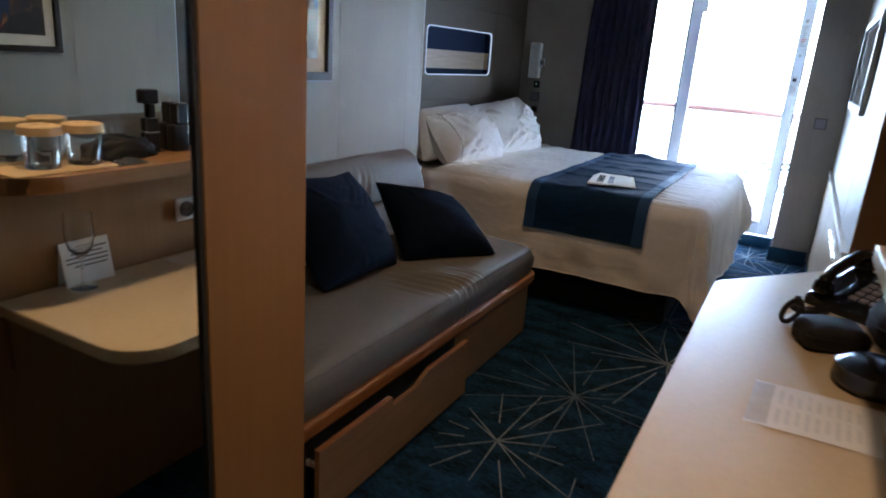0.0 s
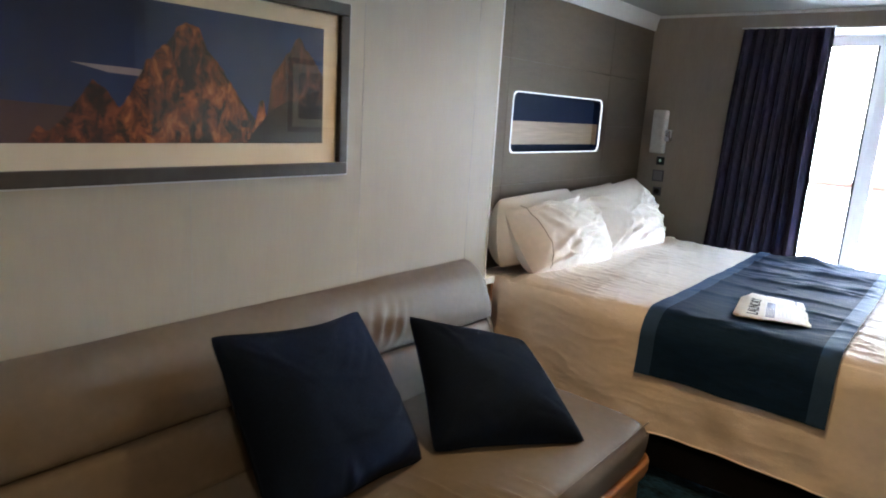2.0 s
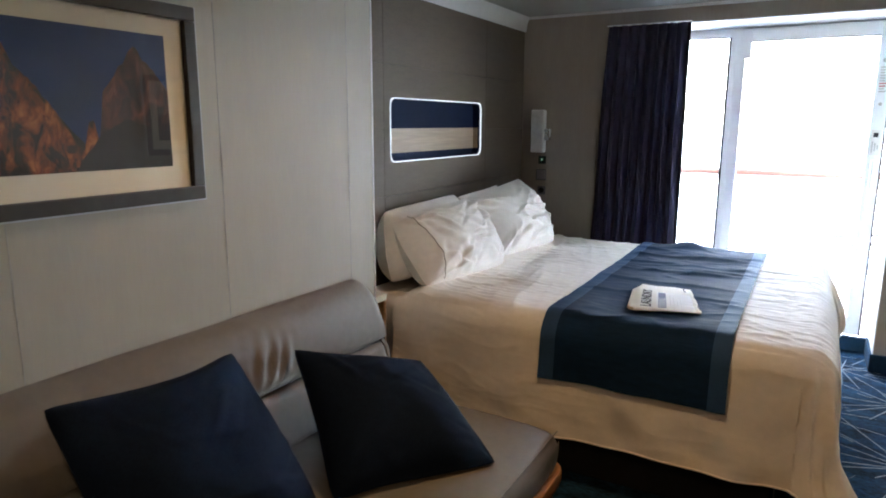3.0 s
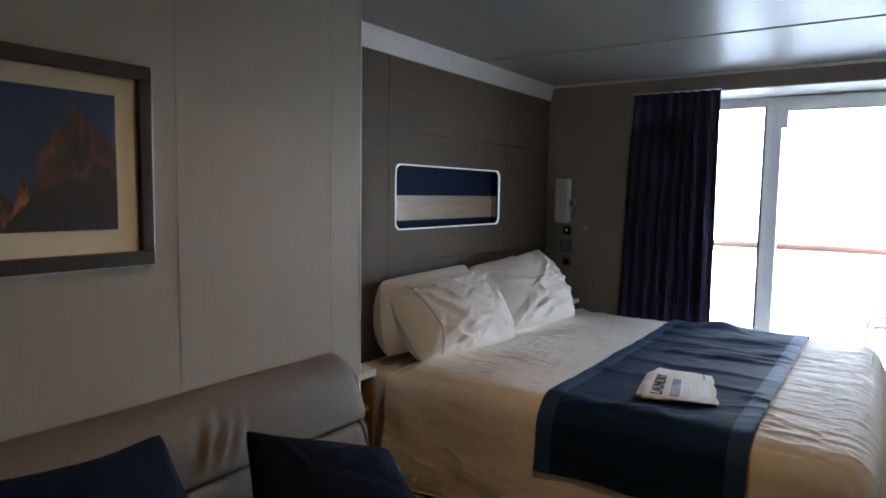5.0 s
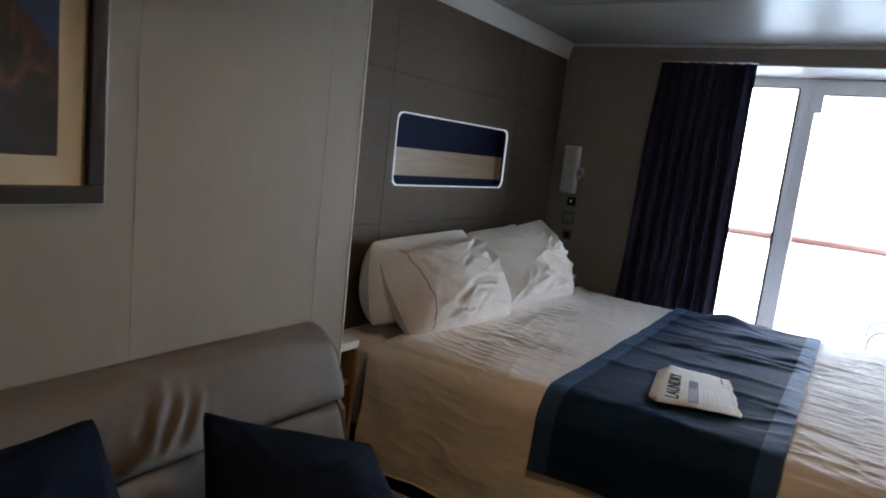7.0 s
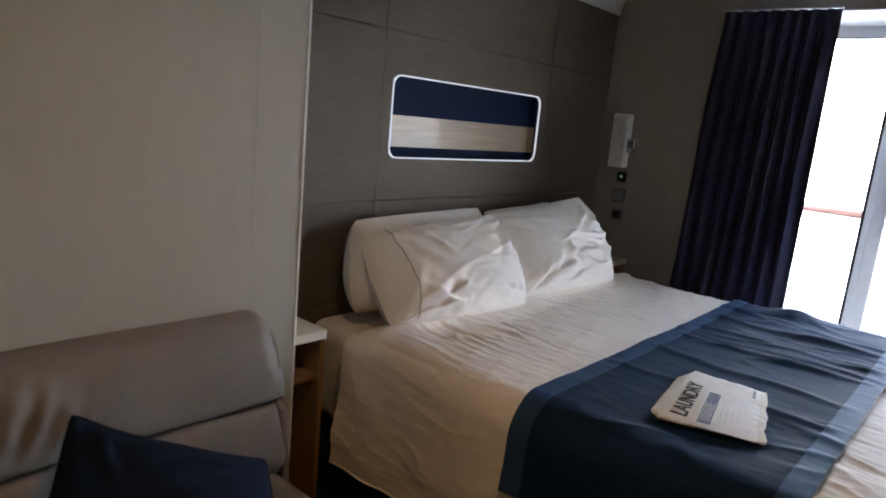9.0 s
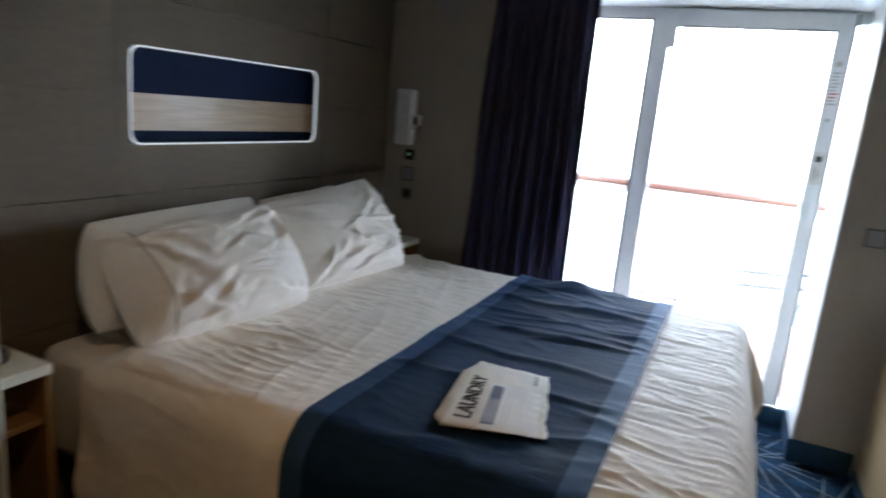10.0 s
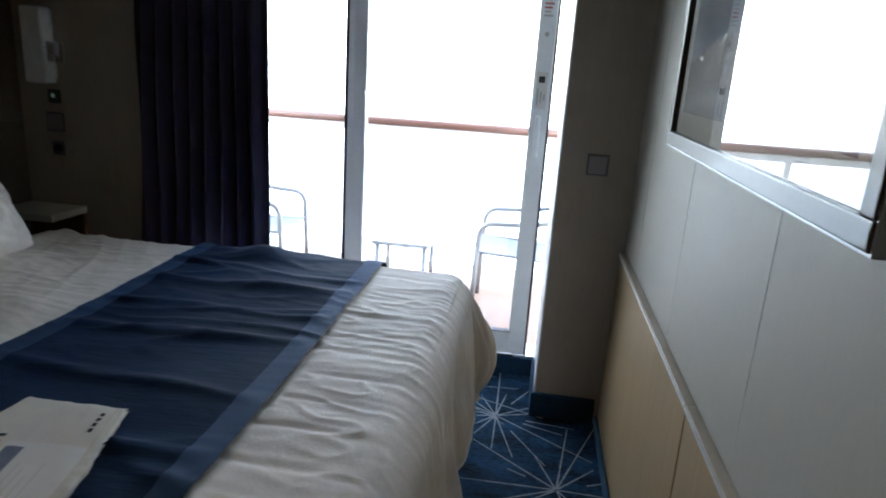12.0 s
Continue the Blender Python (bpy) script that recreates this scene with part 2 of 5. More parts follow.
def box(x0, x1, y0, y1, z0, z1, bevel=0.0, segments=2, bm=None):
    b = bmesh.new()
    bmesh.ops.create_cube(b, size=1, matrix=Matrix.Translation(((x0 + x1) / 2, (y0 + y1) / 2, (z0 + z1) / 2)) @ Matrix.Diagonal((x1 - x0, y1 - y0, z1 - z0, 1)))
    if bevel:
        bmesh.ops.bevel(b, geom=b.edges[:], offset=bevel, segments=segments, affect="EDGES", profile=0.5)
    if bm is None:
        return b
    me = bpy.data.meshes.new("tmp")
    b.to_mesh(me)
    b.free()
    bm.from_mesh(me)
    bpy.data.meshes.remove(me)
    return bm


def prism(points, axis, lo, hi, bevel=0.0, segments=2):
    """An outline of (a, b) points, pulled along an axis: 'x': (y, z), 'y': (x, z), 'z': (x, y)."""
    b = bmesh.new()
    def at(p, h):
        return {"x": (h, p[0], p[1]), "y": (p[0], h, p[1]), "z": (p[0], p[1], h)}[axis]
    low = [b.verts.new(at(p, lo)) for p in points]
    high = [b.verts.new(at(p, hi)) for p in points]
    n = len(points)
    ends = [b.faces.new(low), b.faces.new(high[::-1])]
    for i in range(n):
        b.faces.new((low[i], high[i], high[(i + 1) % n], low[(i + 1) % n]))
    if bevel:
        bmesh.ops.bevel(b, geom=[e for f in ends for e in f.edges], offset=bevel, segments=segments, affect="EDGES", profile=0.5)
    return b


def arc(cx, cy, r, a0, a1, n=8):
    return [(cx + r * math.cos(radians(a0 + (a1 - a0) * i / n)), cy + r * math.sin(radians(a0 + (a1 - a0) * i / n))) for i in range(n + 1)]


def round_rect(a0, a1, b0, b1, r, n=6):
    return arc(a1 - r, b1 - r, r, 0, 90, n) + arc(a0 + r, b1 - r, r, 90, 180, n) + arc(a0 + r, b0 + r, r, 180, 270, n) + arc(a1 - r, b0 + r, r, 270, 360, n)


def ring(outer, inner, axis, lo, hi):
    """A flat closed band between two outlines with as many points."""
    b = bmesh.new()
    def at(p, h):
        return {"x": (h, p[0], p[1]), "y": (p[0], h, p[1]), "z": (p[0], p[1], h)}[axis]
    vs = [[b.verts.new(at(p, h)) for p in loop] for loop in (outer, inner) for h in (lo, hi)]
    n = len(outer)
    for i in range(n):
        j = (i + 1) % n
        ol, oh, il, ih = vs
        b.faces.new((ol[i], oh[i], oh[j], ol[j]))
        b.faces.new((il[i], il[j], ih[j], ih[i]))
        b.faces.new((oh[i], ih[i], ih[j], oh[j]))
        b.faces.new((ol[i], ol[j], il[j], il[i]))
    return b


def lathe(profile, x, y, z, n=28):
    """A turned shape from (radius, height) points, open or closed on its axis."""
    b = bmesh.new()
    rows = []
    for r, h in profile:
        if r < 1e-5:
            rows.append([b.verts.new((x, y, z + h))])
        else:
            rows.append([b.verts.new((x + r * math.cos(2 * math.pi * i / n), y + r * math.sin(2 * math.pi * i / n), z + h)) for i in range(n)])
    for lo, hi in zip(rows, rows[1:]):
        for i in range(n):
            j = (i + 1) % n
            if len(lo) == 1 and len(hi) == 1:
                break
            if len(lo) == 1:
                b.faces.new((lo[0], hi[j], hi[i]))
            elif len(hi) == 1:
                b.faces.new((lo[i], lo[j], hi[0]))
            else:
                b.faces.new((lo[i], lo[j], hi[j], hi[i]))
    bmesh.ops.recalc_face_normals(b, faces=b.faces[:])
    for e in b.edges:
        if e.calc_face_angle(0.0) > radians(40):
            e.smooth = False
    return b


def tube(points, r, n=10):
    """A round bar along a line of points."""
    b = bmesh.new()
    pts = [Vector(p) for p in points]
    rows, side = [], None
    for i, p in enumerate(pts):
        d = (pts[min(i + 1, len(pts) - 1)] - pts[max(i - 1, 0)]).normalized()
        if side is None:
            side = d.orthogonal().normalized()
        side = (side - d * side.dot(d)).normalized()
        up = d.cross(side)
        rows.append([b.verts.new(p + r * (math.cos(2 * math.pi * k / n) * side + math.sin(2 * math.pi * k / n) * up)) for k in range(n)])
    for lo, hi in zip(rows, rows[1:]):
        for k in range(n):
            b.faces.new((lo[k], lo[(k + 1) % n], hi[(k + 1) % n], hi[k]))
    b.faces.new(rows[0][::-1])
    b.faces.new(rows[-1])
    return b


def sheet(fn, nu, nv):
    """A grid of fn(u, v), u and v from 0 to 1."""
    b = bmesh.new()
    vs = [[b.verts.new(fn(i / nu, j / nv)) for j in range(nv + 1)] for i in range(nu + 1)]
    for i in range(nu):
        for j in range(nv):
            b.faces.new((vs[i][j], vs[i + 1][j], vs[i + 1][j + 1], vs[i][j + 1]))
    return b


def along(prof, u):
    """A smooth curve through the points of a profile, u from 0 to 1."""
    k = u * (len(prof) - 1)
    i = min(int(k), len(prof) - 2)
    f = k - i
    p = [prof[max(0, min(len(prof) - 1, i + d))] for d in (-1, 0, 1, 2)]
    return [0.5 * (2 * b + (c - a) * f + (2 * a - 5 * b + 4 * c - d) * f * f + (3 * b - a - 3 * c + d) * f ** 3) for a, b, c, d in zip(*p)]


def wobble(x, y, z, scale):
    return noise.noise(Vector((x, y, z)) * scale)


def structure(name, bm, mat, label="", category="", smooth=False):
    return tagged(part(name, bm, mat, None, label, smooth), label, category, kind="structure")


# ---- the cabin's shell ----
XS, XH, XR, XD, YW, H = -1.885, -2.27, 0.318, 0.44, 6.12, 2.2
floor = structure("floor", box(-2.45, 0.6, -1.7, 6.50, -0.12, 0.0), M_CARPET, "navy and teal patterned cabin carpet", "carpet")
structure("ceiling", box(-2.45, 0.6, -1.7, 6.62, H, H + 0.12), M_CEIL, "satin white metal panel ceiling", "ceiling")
seams = bmesh.new()
for y in (1.15, 3.15, 5.14):
    box(XS if y < 3.7 else XH, XR, y - 0.004, y + 0.004, H - 0.004, H + 0.01, bm=seams)
structure("trim", seams, M_JOINT, "thin grey joints between ceiling panels", "ceiling joint")
structure("wall_sofa", box(-2.45, XS - 0.0005, -1.7, 3.708, 0, H), M_WALL, "cream textured vinyl wall behind the sofa", "wall")
NICHE = (4.397, 5.433, 1.262, 1.590)
hw = box(-2.45, XH - 0.02, 3.708, 6.62, 0, NICHE[2])
box(-2.45, XH - 0.02, 3.708, 6.62, NICHE[3], H, bm=hw)
box(-2.45, XH - 0.02, 3.708, NICHE[0], NICHE[2], NICHE[3], bm=hw)
box(-2.45, XH - 0.02, NICHE[1], 6.62, NICHE[2], NICHE[3], bm=hw)
structure("wall_headboard", hw, M_HEAD, "dark taupe wall behind the bed", "wall")
structure("wall_right", box(XR, 0.6, 3.34, 6.62, 0, H), M_WALL, "cream textured vinyl wall with panel joints", "wall")
structure("wall_desk", box(XD, 0.6, -1.7, 3.34, 0, H), M_WOOD, "maple veneer wall behind the desk", "wall")
structure("wall_back", box(-2.45, 0.6, -1.8, -1.7, 0, H), M_WALL, "plain cream wall of the entrance", "wall")
structure("wall_step", box(XR, XD, 3.325, 3.338, 0, H), M_WOOD, "maple veneer end panel beside the desk", "wall panel")
structure("wall_window_west", box(-2.45, -1.52, YW, 6.62, 0, H), M_TAUPE, "taupe wall beside the curtain", "wall")
structure("wall_window_east", box(0.03, XR - 0.0, YW, 6.62, 0, H), M_TAUPE, "taupe pier between balcony door and wall", "wall")
structure("wall_window_lintel", box(-1.52, 0.03, YW, 6.62, 2.095, H), M_TAUPE, "taupe lintel over the balcony door", "wall")
# white lining of the door recess
structure("door_reveal_head", box(-1.52, 0.027, YW + 0.004, 6.55, 2.088, 2.0945), M_WHITE, "white lining over the balcony door", "door reveal")
structure("door_reveal_side", box(0.0235, 0.0295, YW + 0.004, 6.60, 0.0, 2.0875), M_WHITE, "white lining beside the balcony door", "door reveal")

# thin joints in the vinyl walls
for y in (1.765, 2.36, 2.96, 3.557):
    structure("trim_joint", box(XS - 0.002, XS + 0.0006, y - 0.0012, y + 0.0012, 0.0, H - 0.002), M_JOINT, "thin vertical joint in the cream wall", "wall joint")
for y in (4.02, 4.62, 5.22, 5.82):
    structure("trim_joint", box(XR - 0.0006, XR + 0.002, y - 0.0014, y + 0.0014, 0.78, H - 0.002), M_JOINT, "thin vertical joint in the cream wall", "wall joint")
structure("trim_corner", box(XS - 0.012, XS + 0.003, 3.705, 3.711, 0.0, H), M_WHITE, "white edge strip on the wall corner", "trim")

# headboard panels, each proud of the wall, with a hole for the niche
def headboard():
    ys, zs = [3.708, 4.345, 5.50, 6.12], [0.30, 0.70, 1.093, 1.429, 1.75, 2.10]
    hb = thing("headboard", XH, 4.9, 0.3, "dark taupe upholstered headboard wall of joined panels", "headboard")
    for i in range(3):
        for j in range(5):
            y0, y1, z0, z1 = ys[i] + 0.001, ys[i + 1] - 0.001, zs[j] + 0.001, zs[j + 1] - 0.001
            if i == 1 and j in (2, 3):
                continue
            part("panel", box(XH - 0.02, XH, y0, y1, z0, z1, 0.0012, 1), M_HEAD, hb)
    hole = (4.40, 5.43, 1.264, 1.588)
    y0, y1, z0, z1 = 4.3465, 5.4985, 1.0945, 1.7485
    part("panel", box(XH - 0.02, XH, y0, y1, z0, hole[2]), M_HEAD, hb)
    part("panel", box(XH - 0.02, XH, y0, y1, hole[3], z1), M_HEAD, hb)
    part("panel", box(XH - 0.02, XH, y0, hole[0], hole[2], hole[3]), M_HEAD, hb)
    part("panel", box(XH - 0.02, XH, hole[1], y1, hole[2], hole[3]), M_HEAD, hb)
    return hb


headboard()
niche = thing("wall_niche_light", XH, 4.915, 1.26, "wall panel with navy and oak stripes in a glowing white rim", "wall light")
y0, y1, z0, z1 = NICHE
DEEP = 0.055
outer, inner = round_rect(y0, y1, z0, z1, 0.045), round_rect(y0 + 0.0055, y1 - 0.0055, z0 + 0.0055, z1 - 0.0055, 0.0395)
part("rim", ring(outer, inner, "x", XH - 0.006, XH + 0.003), M_LED, niche, "glowing white rim", True)
part("lining", ring(outer, inner, "x", XH - DEEP, XH - 0.0065), M_NAVYPANEL, niche, "navy side lining", True)
part("back_panel", prism(outer, "x", XH - DEEP - 0.004, XH - DEEP - 0.0005), M_NAVYPANEL, niche, "navy backing")
part("stripe", box(XH - DEEP, XH - DEEP + 0.003, y0 + 0.006, y1 - 0.006, 1.306, 1.434), M_STRIPE, niche, "pale oak stripe")
for ya, yb in ((y0 + 0.0058, y0 + 0.0085), (y1 - 0.0085, y1 - 0.0058)):
    part("stripe_return", box(XH - DEEP + 0.0035, XH - 0.0195, ya, yb, 1.306, 1.434), M_STRIPE, niche, "pale oak stripe turned up the side")

# cove along the headboard wall and slim edge along the window wall
cove = [(XH, 2.10), (XH + 0.010, 2.10), (XH + 0.013, 2.118), (XH + 0.016, 2.14), (XH + 0.022, 2.165), (XH + 0.031, 2.185), (XH + 0.034, H), (XH, H)]
structure("cornice", prism(cove, "y", 3.708, YW), M_WHITE, "white coved cornice over the headboard", "cornice")
structure("cornice_window", box(XH + 0.035, XR, YW - 0.02, YW, 2.182, H - 0.0005, 0.004), M_WHITE, "slim white edge strip under the ceiling", "cornice")

# carpet upstands
def upstand(name, x0, x1, y0, y1, h):
    structure(name, box(x0, x1, y0, y1, 0, h, 0.006), M_COVE, "navy carpet turned up the wall foot", "baseboard")


upstand("baseboard_pier", 0.014, XR - 0.037, YW - 0.016, YW - 0.001, 0.112)
upstand("baseboard_reveal", 0.010, 0.0225, YW - 0.016, 6.48, 0.112)
upstand("baseboard_kerb", -1.52, 0.0225, 6.482, 6.50, 0.092)
upstand("baseboard_window", -1.9, -1.53, YW - 0.016, YW - 0.001, 0.1)
upstand("baseboard_wall", XR - 0.036, XR - 0.0205, 3.36, YW - 0.017, 0.045)

# carpet starbursts
def starburst(bm, cx, cy, seed, reach=0.36, rays=14):
    rnd = random.Random(seed)
    for k in range(rays):
        a = 2 * math.pi * (k + rnd.uniform(-0.32, 0.32)) / rays
        r0, r1 = rnd.uniform(0.0, 0.012) + (0.12 if rnd.random() < 0.22 else 0.0), reach * rnd.uniform(0.5, 1.45)
        d, s = Vector((math.cos(a), math.sin(a), 0)), Vector((-math.sin(a), math.cos(a), 0))
        steps = max(6, int(r1 / 0.02))
        left, right = [], []
        for i in range(steps + 1):
            p = Vector((cx, cy, 0.0016 + 0.0002 * (k % 5))) + d * (r0 + (r1 - r0) * i / steps)
            w = 0.0038 * (1 - 0.45 * i / steps) + rnd.uniform(-0.0009, 0.0009)
            left.append(bm.verts.new(p + s * w))
            right.append(bm.verts.new(p - s * w))
        for i in range(steps):
            bm.faces.new((left[i], left[i + 1], right[i + 1], right[i]))


stars, dim_stars = bmesh.new(), bmesh.new()
spots = [(-0.719, 2.478), (-0.576, 2.993), (-0.290, 3.590), (-0.127, 6.069), (0.120, 5.604), (-0.40, 4.20), (-0.33, 1.95), (0.10, 4.85), (0.16, 4.15), (-0.05, 1.30), (-0.35, 0.75), (0.17, 0.35), (-0.2, -0.2), (-0.45, 5.35), (-0.45, 6.3)]
for i, (x, y) in enumerate(spots):
    starburst(dim_stars if i in (1, 5, 9, 12) else stars, x, y, 40 + i, 0.35 + 0.08 * (i % 3) / 2, 16 + i % 4)
part("carpet_pattern", stars, M_STAR, floor, "pale starburst lines woven into the carpet")
part("carpet_pattern", dim_stars, M_STARDIM, floor, "dim blue-grey starburst lines woven into the carpet")

# wainscot along the right wall
wains = thing("wainscot", XR, 4.7, 0, "pale maple panels with a beige cap rail along the wall", "wainscot")
for y0, y1 in ((3.345, 3.62), (4.866, 6.098)):
    part("panel", box(XR - 0.020, XR - 0.010, y0 + 0.002, y1 - 0.002, 0.0, 0.7535, 0.0015, 1), M_WAINS, wains)
part("panel", box(XR - 0.020, XR - 0.010, 3.624, 4.861, 0.0, 0.7535, 0.0015, 1), M_WAINS, wains)
for y0, y1 in ((3.345, 3.62), (3.62, 4.864), (4.864, 6.098)):
    part("cap_rail", box(XR - 0.024, XR - 0.001, y0 + 0.002, y1 - 0.002, 0.7545, 0.768, 0.002), M_CAP, wains, "beige cap rail")
for y0, y1 in ((3.345, 3.62), (3.62, 4.864), (4.864, 6.098)):
    part("metal_edge", box(XR - 0.0265, XR - 0.0242, y0 + 0.003, y1 - 0.003, 0.7555, 0.7625), M_LIP, wains, "bright metal edge")
# a black backing strip puts the open gap's shade into colour
for y in (3.621, 4.864):
    part("gap", box(XR - 0.0095, XR - 0.0005, y - 0.004, y + 0.004, 0.0, 0.7535), M_GASKET, wains, "black strip for the shade in the panel gap")
part("pull", box(XR - 0.032, XR - 0.0205, 3.66, 4.30, 0.655, 0.668, 0.002), M_SILVER, wains, "slim aluminium pull")


# ---- entrance: wardrobe with mirror, desk wall ----
wardrobe = thing("wardrobe", -1.2, 0.3, 0, "maple wardrobe block with a tall mirror on its side", "wardrobe")
part("carcass", box(XS, -0.584, -1.69, 1.167, 0.0, H - 0.001), M_WOOD, wardrobe)
part("edge_panel", box(-0.586, -0.568, 0.990, 1.184, 0.0, H - 0.001, 0.0015, 1), M_WOOD, wardrobe, "plain maple edge panel")
part("end_panel", box(XS, -0.587, 1.1675, 1.184, 0.0, H - 0.001), M_WOOD, wardrobe)
part("mirror", box(-0.583, -0.575, -0.90, 0.982, 0.02, H - 0.02), M_MIRROR, wardrobe, "tall silvered mirror")
part("gasket", box(-0.583, -0.570, 0.9825, 0.9895, 0.0, H - 0.001), M_GASKET, wardrobe, "black joint strip")

desk = thing("desk", 0.2, 2.1, 0, "cream laminate desk with rounded corners along the maple wall", "desk")
top = arc(-0.088 + 0.12, 1.222 + 0.12, 0.12, 270, 180, 10) + arc(-0.088 + 0.10, 2.665, 0.10, 180, 131, 8) + [(0.29, 3.165), (0.305, 3.20), (0.31, 3.315), (XD - 0.001, 3.315), (XD - 0.001, 1.222)]
part("desktop", prism(top, "z", 0.708, 0.740, 0.004), M_DESK, desk)
part("apron", box(XD - 0.03, XD - 0.002, 1.24, 3.30, 0.55, 0.7075), M_WOOD, desk)
part("side_panel", box(0.08, XD - 0.031, 2.805, 2.835, 0.0, 0.7075), M_WOOD, desk)
part("side_panel", box(0.06, XD - 0.031, 2.28, 2.31, 0.0, 0.7075), M_WOOD, desk)
for k in range(3):
    drawer = part("drawer", box(0.035, 0.055, 2.315, 2.800, 0.06 + 0.215 * k, 0.27 + 0.215 * k, 0.002, 1), M_WOOD, desk)
    part("handle", box(0.020, 0.034, 2.45, 2.67, 0.235 + 0.215 * k, 0.245 + 0.215 * k, 0.002), M_SILVER, drawer, "slim aluminium pull")

shelf = thing("wall_shelf", 0.3, 2.0, 1.06, "maple shelf with a rounded end over the desk", "shelf")
part("board", prism(arc(0.26 + 0.15, 1.19 + 0.15, 0.15, 270, 180, 12) + [(0.26, 2.10), (XD - 0.001, 2.10), (XD - 0.001, 1.19)], "z", 1.030, 1.070, 0.005), M_WOODY, shelf)
mirror = thing("wall_mirror", XD, 1.9, 1.1, "large plain mirror on the wall over the shelf", "mirror")
part("pane", box(XD - 0.008, XD - 0.0015, 0.55, 2.60, 1.072, 2.10), M_MIRROR, mirror)


def wall_socket():
    t = thing("wall_socket", XD, 1.80, 0.88, "light grey round-hole power socket on the maple wall", "socket")
    part("plate", box(XD - 0.010, XD - 0.0015, 1.765, 1.838, 0.845, 0.918, 0.003), M_SOCKET, t)
    b = lathe([(0.0, 0.0), (0.020, 0.0), (0.021, 0.006), (0.0245, 0.007), (0.0245, 0.0)], 0, 0, 0, 24)
    b.transform(Matrix.Translation((XD - 0.0105, 1.8015, 0.8815)) @ Euler((0, radians(-90), 0)).to_matrix().to_4x4())
    part("well", b, M_PLATE, t, "recessed round socket", True)
    for dy in (-0.0095, 0.0095):
        part("hole", box(XD - 0.0125, XD - 0.0107, 1.8015 + dy - 0.0025, 1.8015 + dy + 0.0025, 0.879, 0.884), M_BLACK, t)


wall_socket()


def tumbler(x, y):
    t = thing("tumbler", x, y, 1.076, "clear glass tumbler covered with a round card lid", "glass", "tumblers on the shelf")
    part("glass", lathe([(0.0, 0.0), (0.036, 0.0), (0.038, 0.004), (0.0435, 0.089), (0.0415, 0.089), (0.036, 0.011), (0.0, 0.011)], x, y, 1.076, 40), M_GLASS, t, "", True).visible_shadow = False
    part("lid", lathe([(0.0, 0.100), (0.020, 0.100), (0.022, 0.102), (0.043, 0.102), (0.0475, 0.099), (0.0495, 0.080), (0.0483, 0.080), (0.0460, 0.0905), (0.0, 0.0905)], x, y, 1.076, 40), M_CARD, t, "kraft card lid", True)


tray = tagged(part("tray", prism(round_rect(0.285, 0.428, 1.225, 1.490, 0.02), "z", 1.0705, 1.0755, 0.0015, 1), M_CARD), "thin round-cornered card tray under the tumblers", "tray")
for x, y in ((0.360, 1.333), (0.357, 1.437)):
    tumbler(x, y)

wine = thing("wine_glass", 0.372, 1.412, 0.741, "clear stemmed wine glass standing on the desk", "glass")
part("bowl", lathe([(0.0, 0.0), (0.034, 0.0015), (0.032, 0.004), (0.006, 0.009), (0.004, 0.024), (0.004, 0.078), (0.010, 0.086), (0.029, 0.110), (0.036, 0.142), (0.034, 0.205), (0.0325, 0.205), (0.034, 0.142), (0.027, 0.112), (0.0, 0.090)], 0.372, 1.412, 0.741, 36), M_GLASS, wine, "", True).visible_shadow = False

tent = thing("tent_card", 0.375, 1.43, 0.741, "folded white notice card standing on the desk", "card")
part("leaf", prism([(0.396, 0.7415), (0.3975, 0.7415), (0.4195, 0.858), (0.418, 0.858)], "y", 1.382, 1.520), M_PAPER, tent)
part("leaf", prism([(0.434, 0.7415), (0.4355, 0.7415), (0.4205, 0.858), (0.4190, 0.858)], "y", 1.382, 1.520), M_PAPER, tent)
for k, (a, b_) in enumerate(((0.40, 0.49), (0.385, 0.475), (0.37, 0.49), (0.37, 0.49), (0.39, 0.485))):
    z = 0.835 - 0.0115 * k
    x = 0.3962 + (z - 0.7415) * 0.1739
    part("print_line", prism([(x - 0.0008, z), (x - 0.0003, z), (x + 0.0005, z + 0.0035), (x, z + 0.0035)], "y", 1.022 + a, 1.022 + b_), M_INK, tent)
for y in (1.70, 1.86):
    tagged(part("leaflet", box(0.33, 0.415, y, y + 0.12, 0.7405, 0.7418), M_PAPER), "small pale leaflet lying flat on the desk", "leaflet")

gimbal = thing("handheld_gimbal", 0.422, 1.69, 1.0705, "black handheld camera gimbal standing on the shelf", "camera gimbal")
part("handle", box(0.414, 0.4305, 1.668, 1.710, 1.0708, 1.128, 0.004), M_BLACK, gimbal)
part("collar", box(0.4135, 0.4308, 1.6675, 1.7105, 1.1285, 1.1305, 0.0008, 1), M_SILVER, gimbal)
part("body", box(0.415, 0.4305, 1.670, 1.708, 1.131, 1.170, 0.004), M_BLACK, gimbal)
part("arm", box(0.418, 0.430, 1.683, 1.701, 1.1705, 1.210, 0.003), M_BLACK, gimbal)
part("camera_head", box(0.413, 0.4305, 1.662, 1.712, 1.2105, 1.250, 0.006, 3), M_BLACK, gimbal)
charger = thing("charging_case", 0.415, 1.77, 1.0705, "upright black charging case with a silver edge on the shelf", "case")
part("body", box(0.398, 0.4305, 1.742, 1.800, 1.0708, 1.150, 0.006), M_BLACK, charger)
part("silver_edge", box(0.3955, 0.3978, 1.758, 1.762, 1.156, 1.205), M_SILVER, charger)
part("lid", box(0.398, 0.4305, 1.756, 1.800, 1.1505, 1.212, 0.006), M_BLACK, charger)


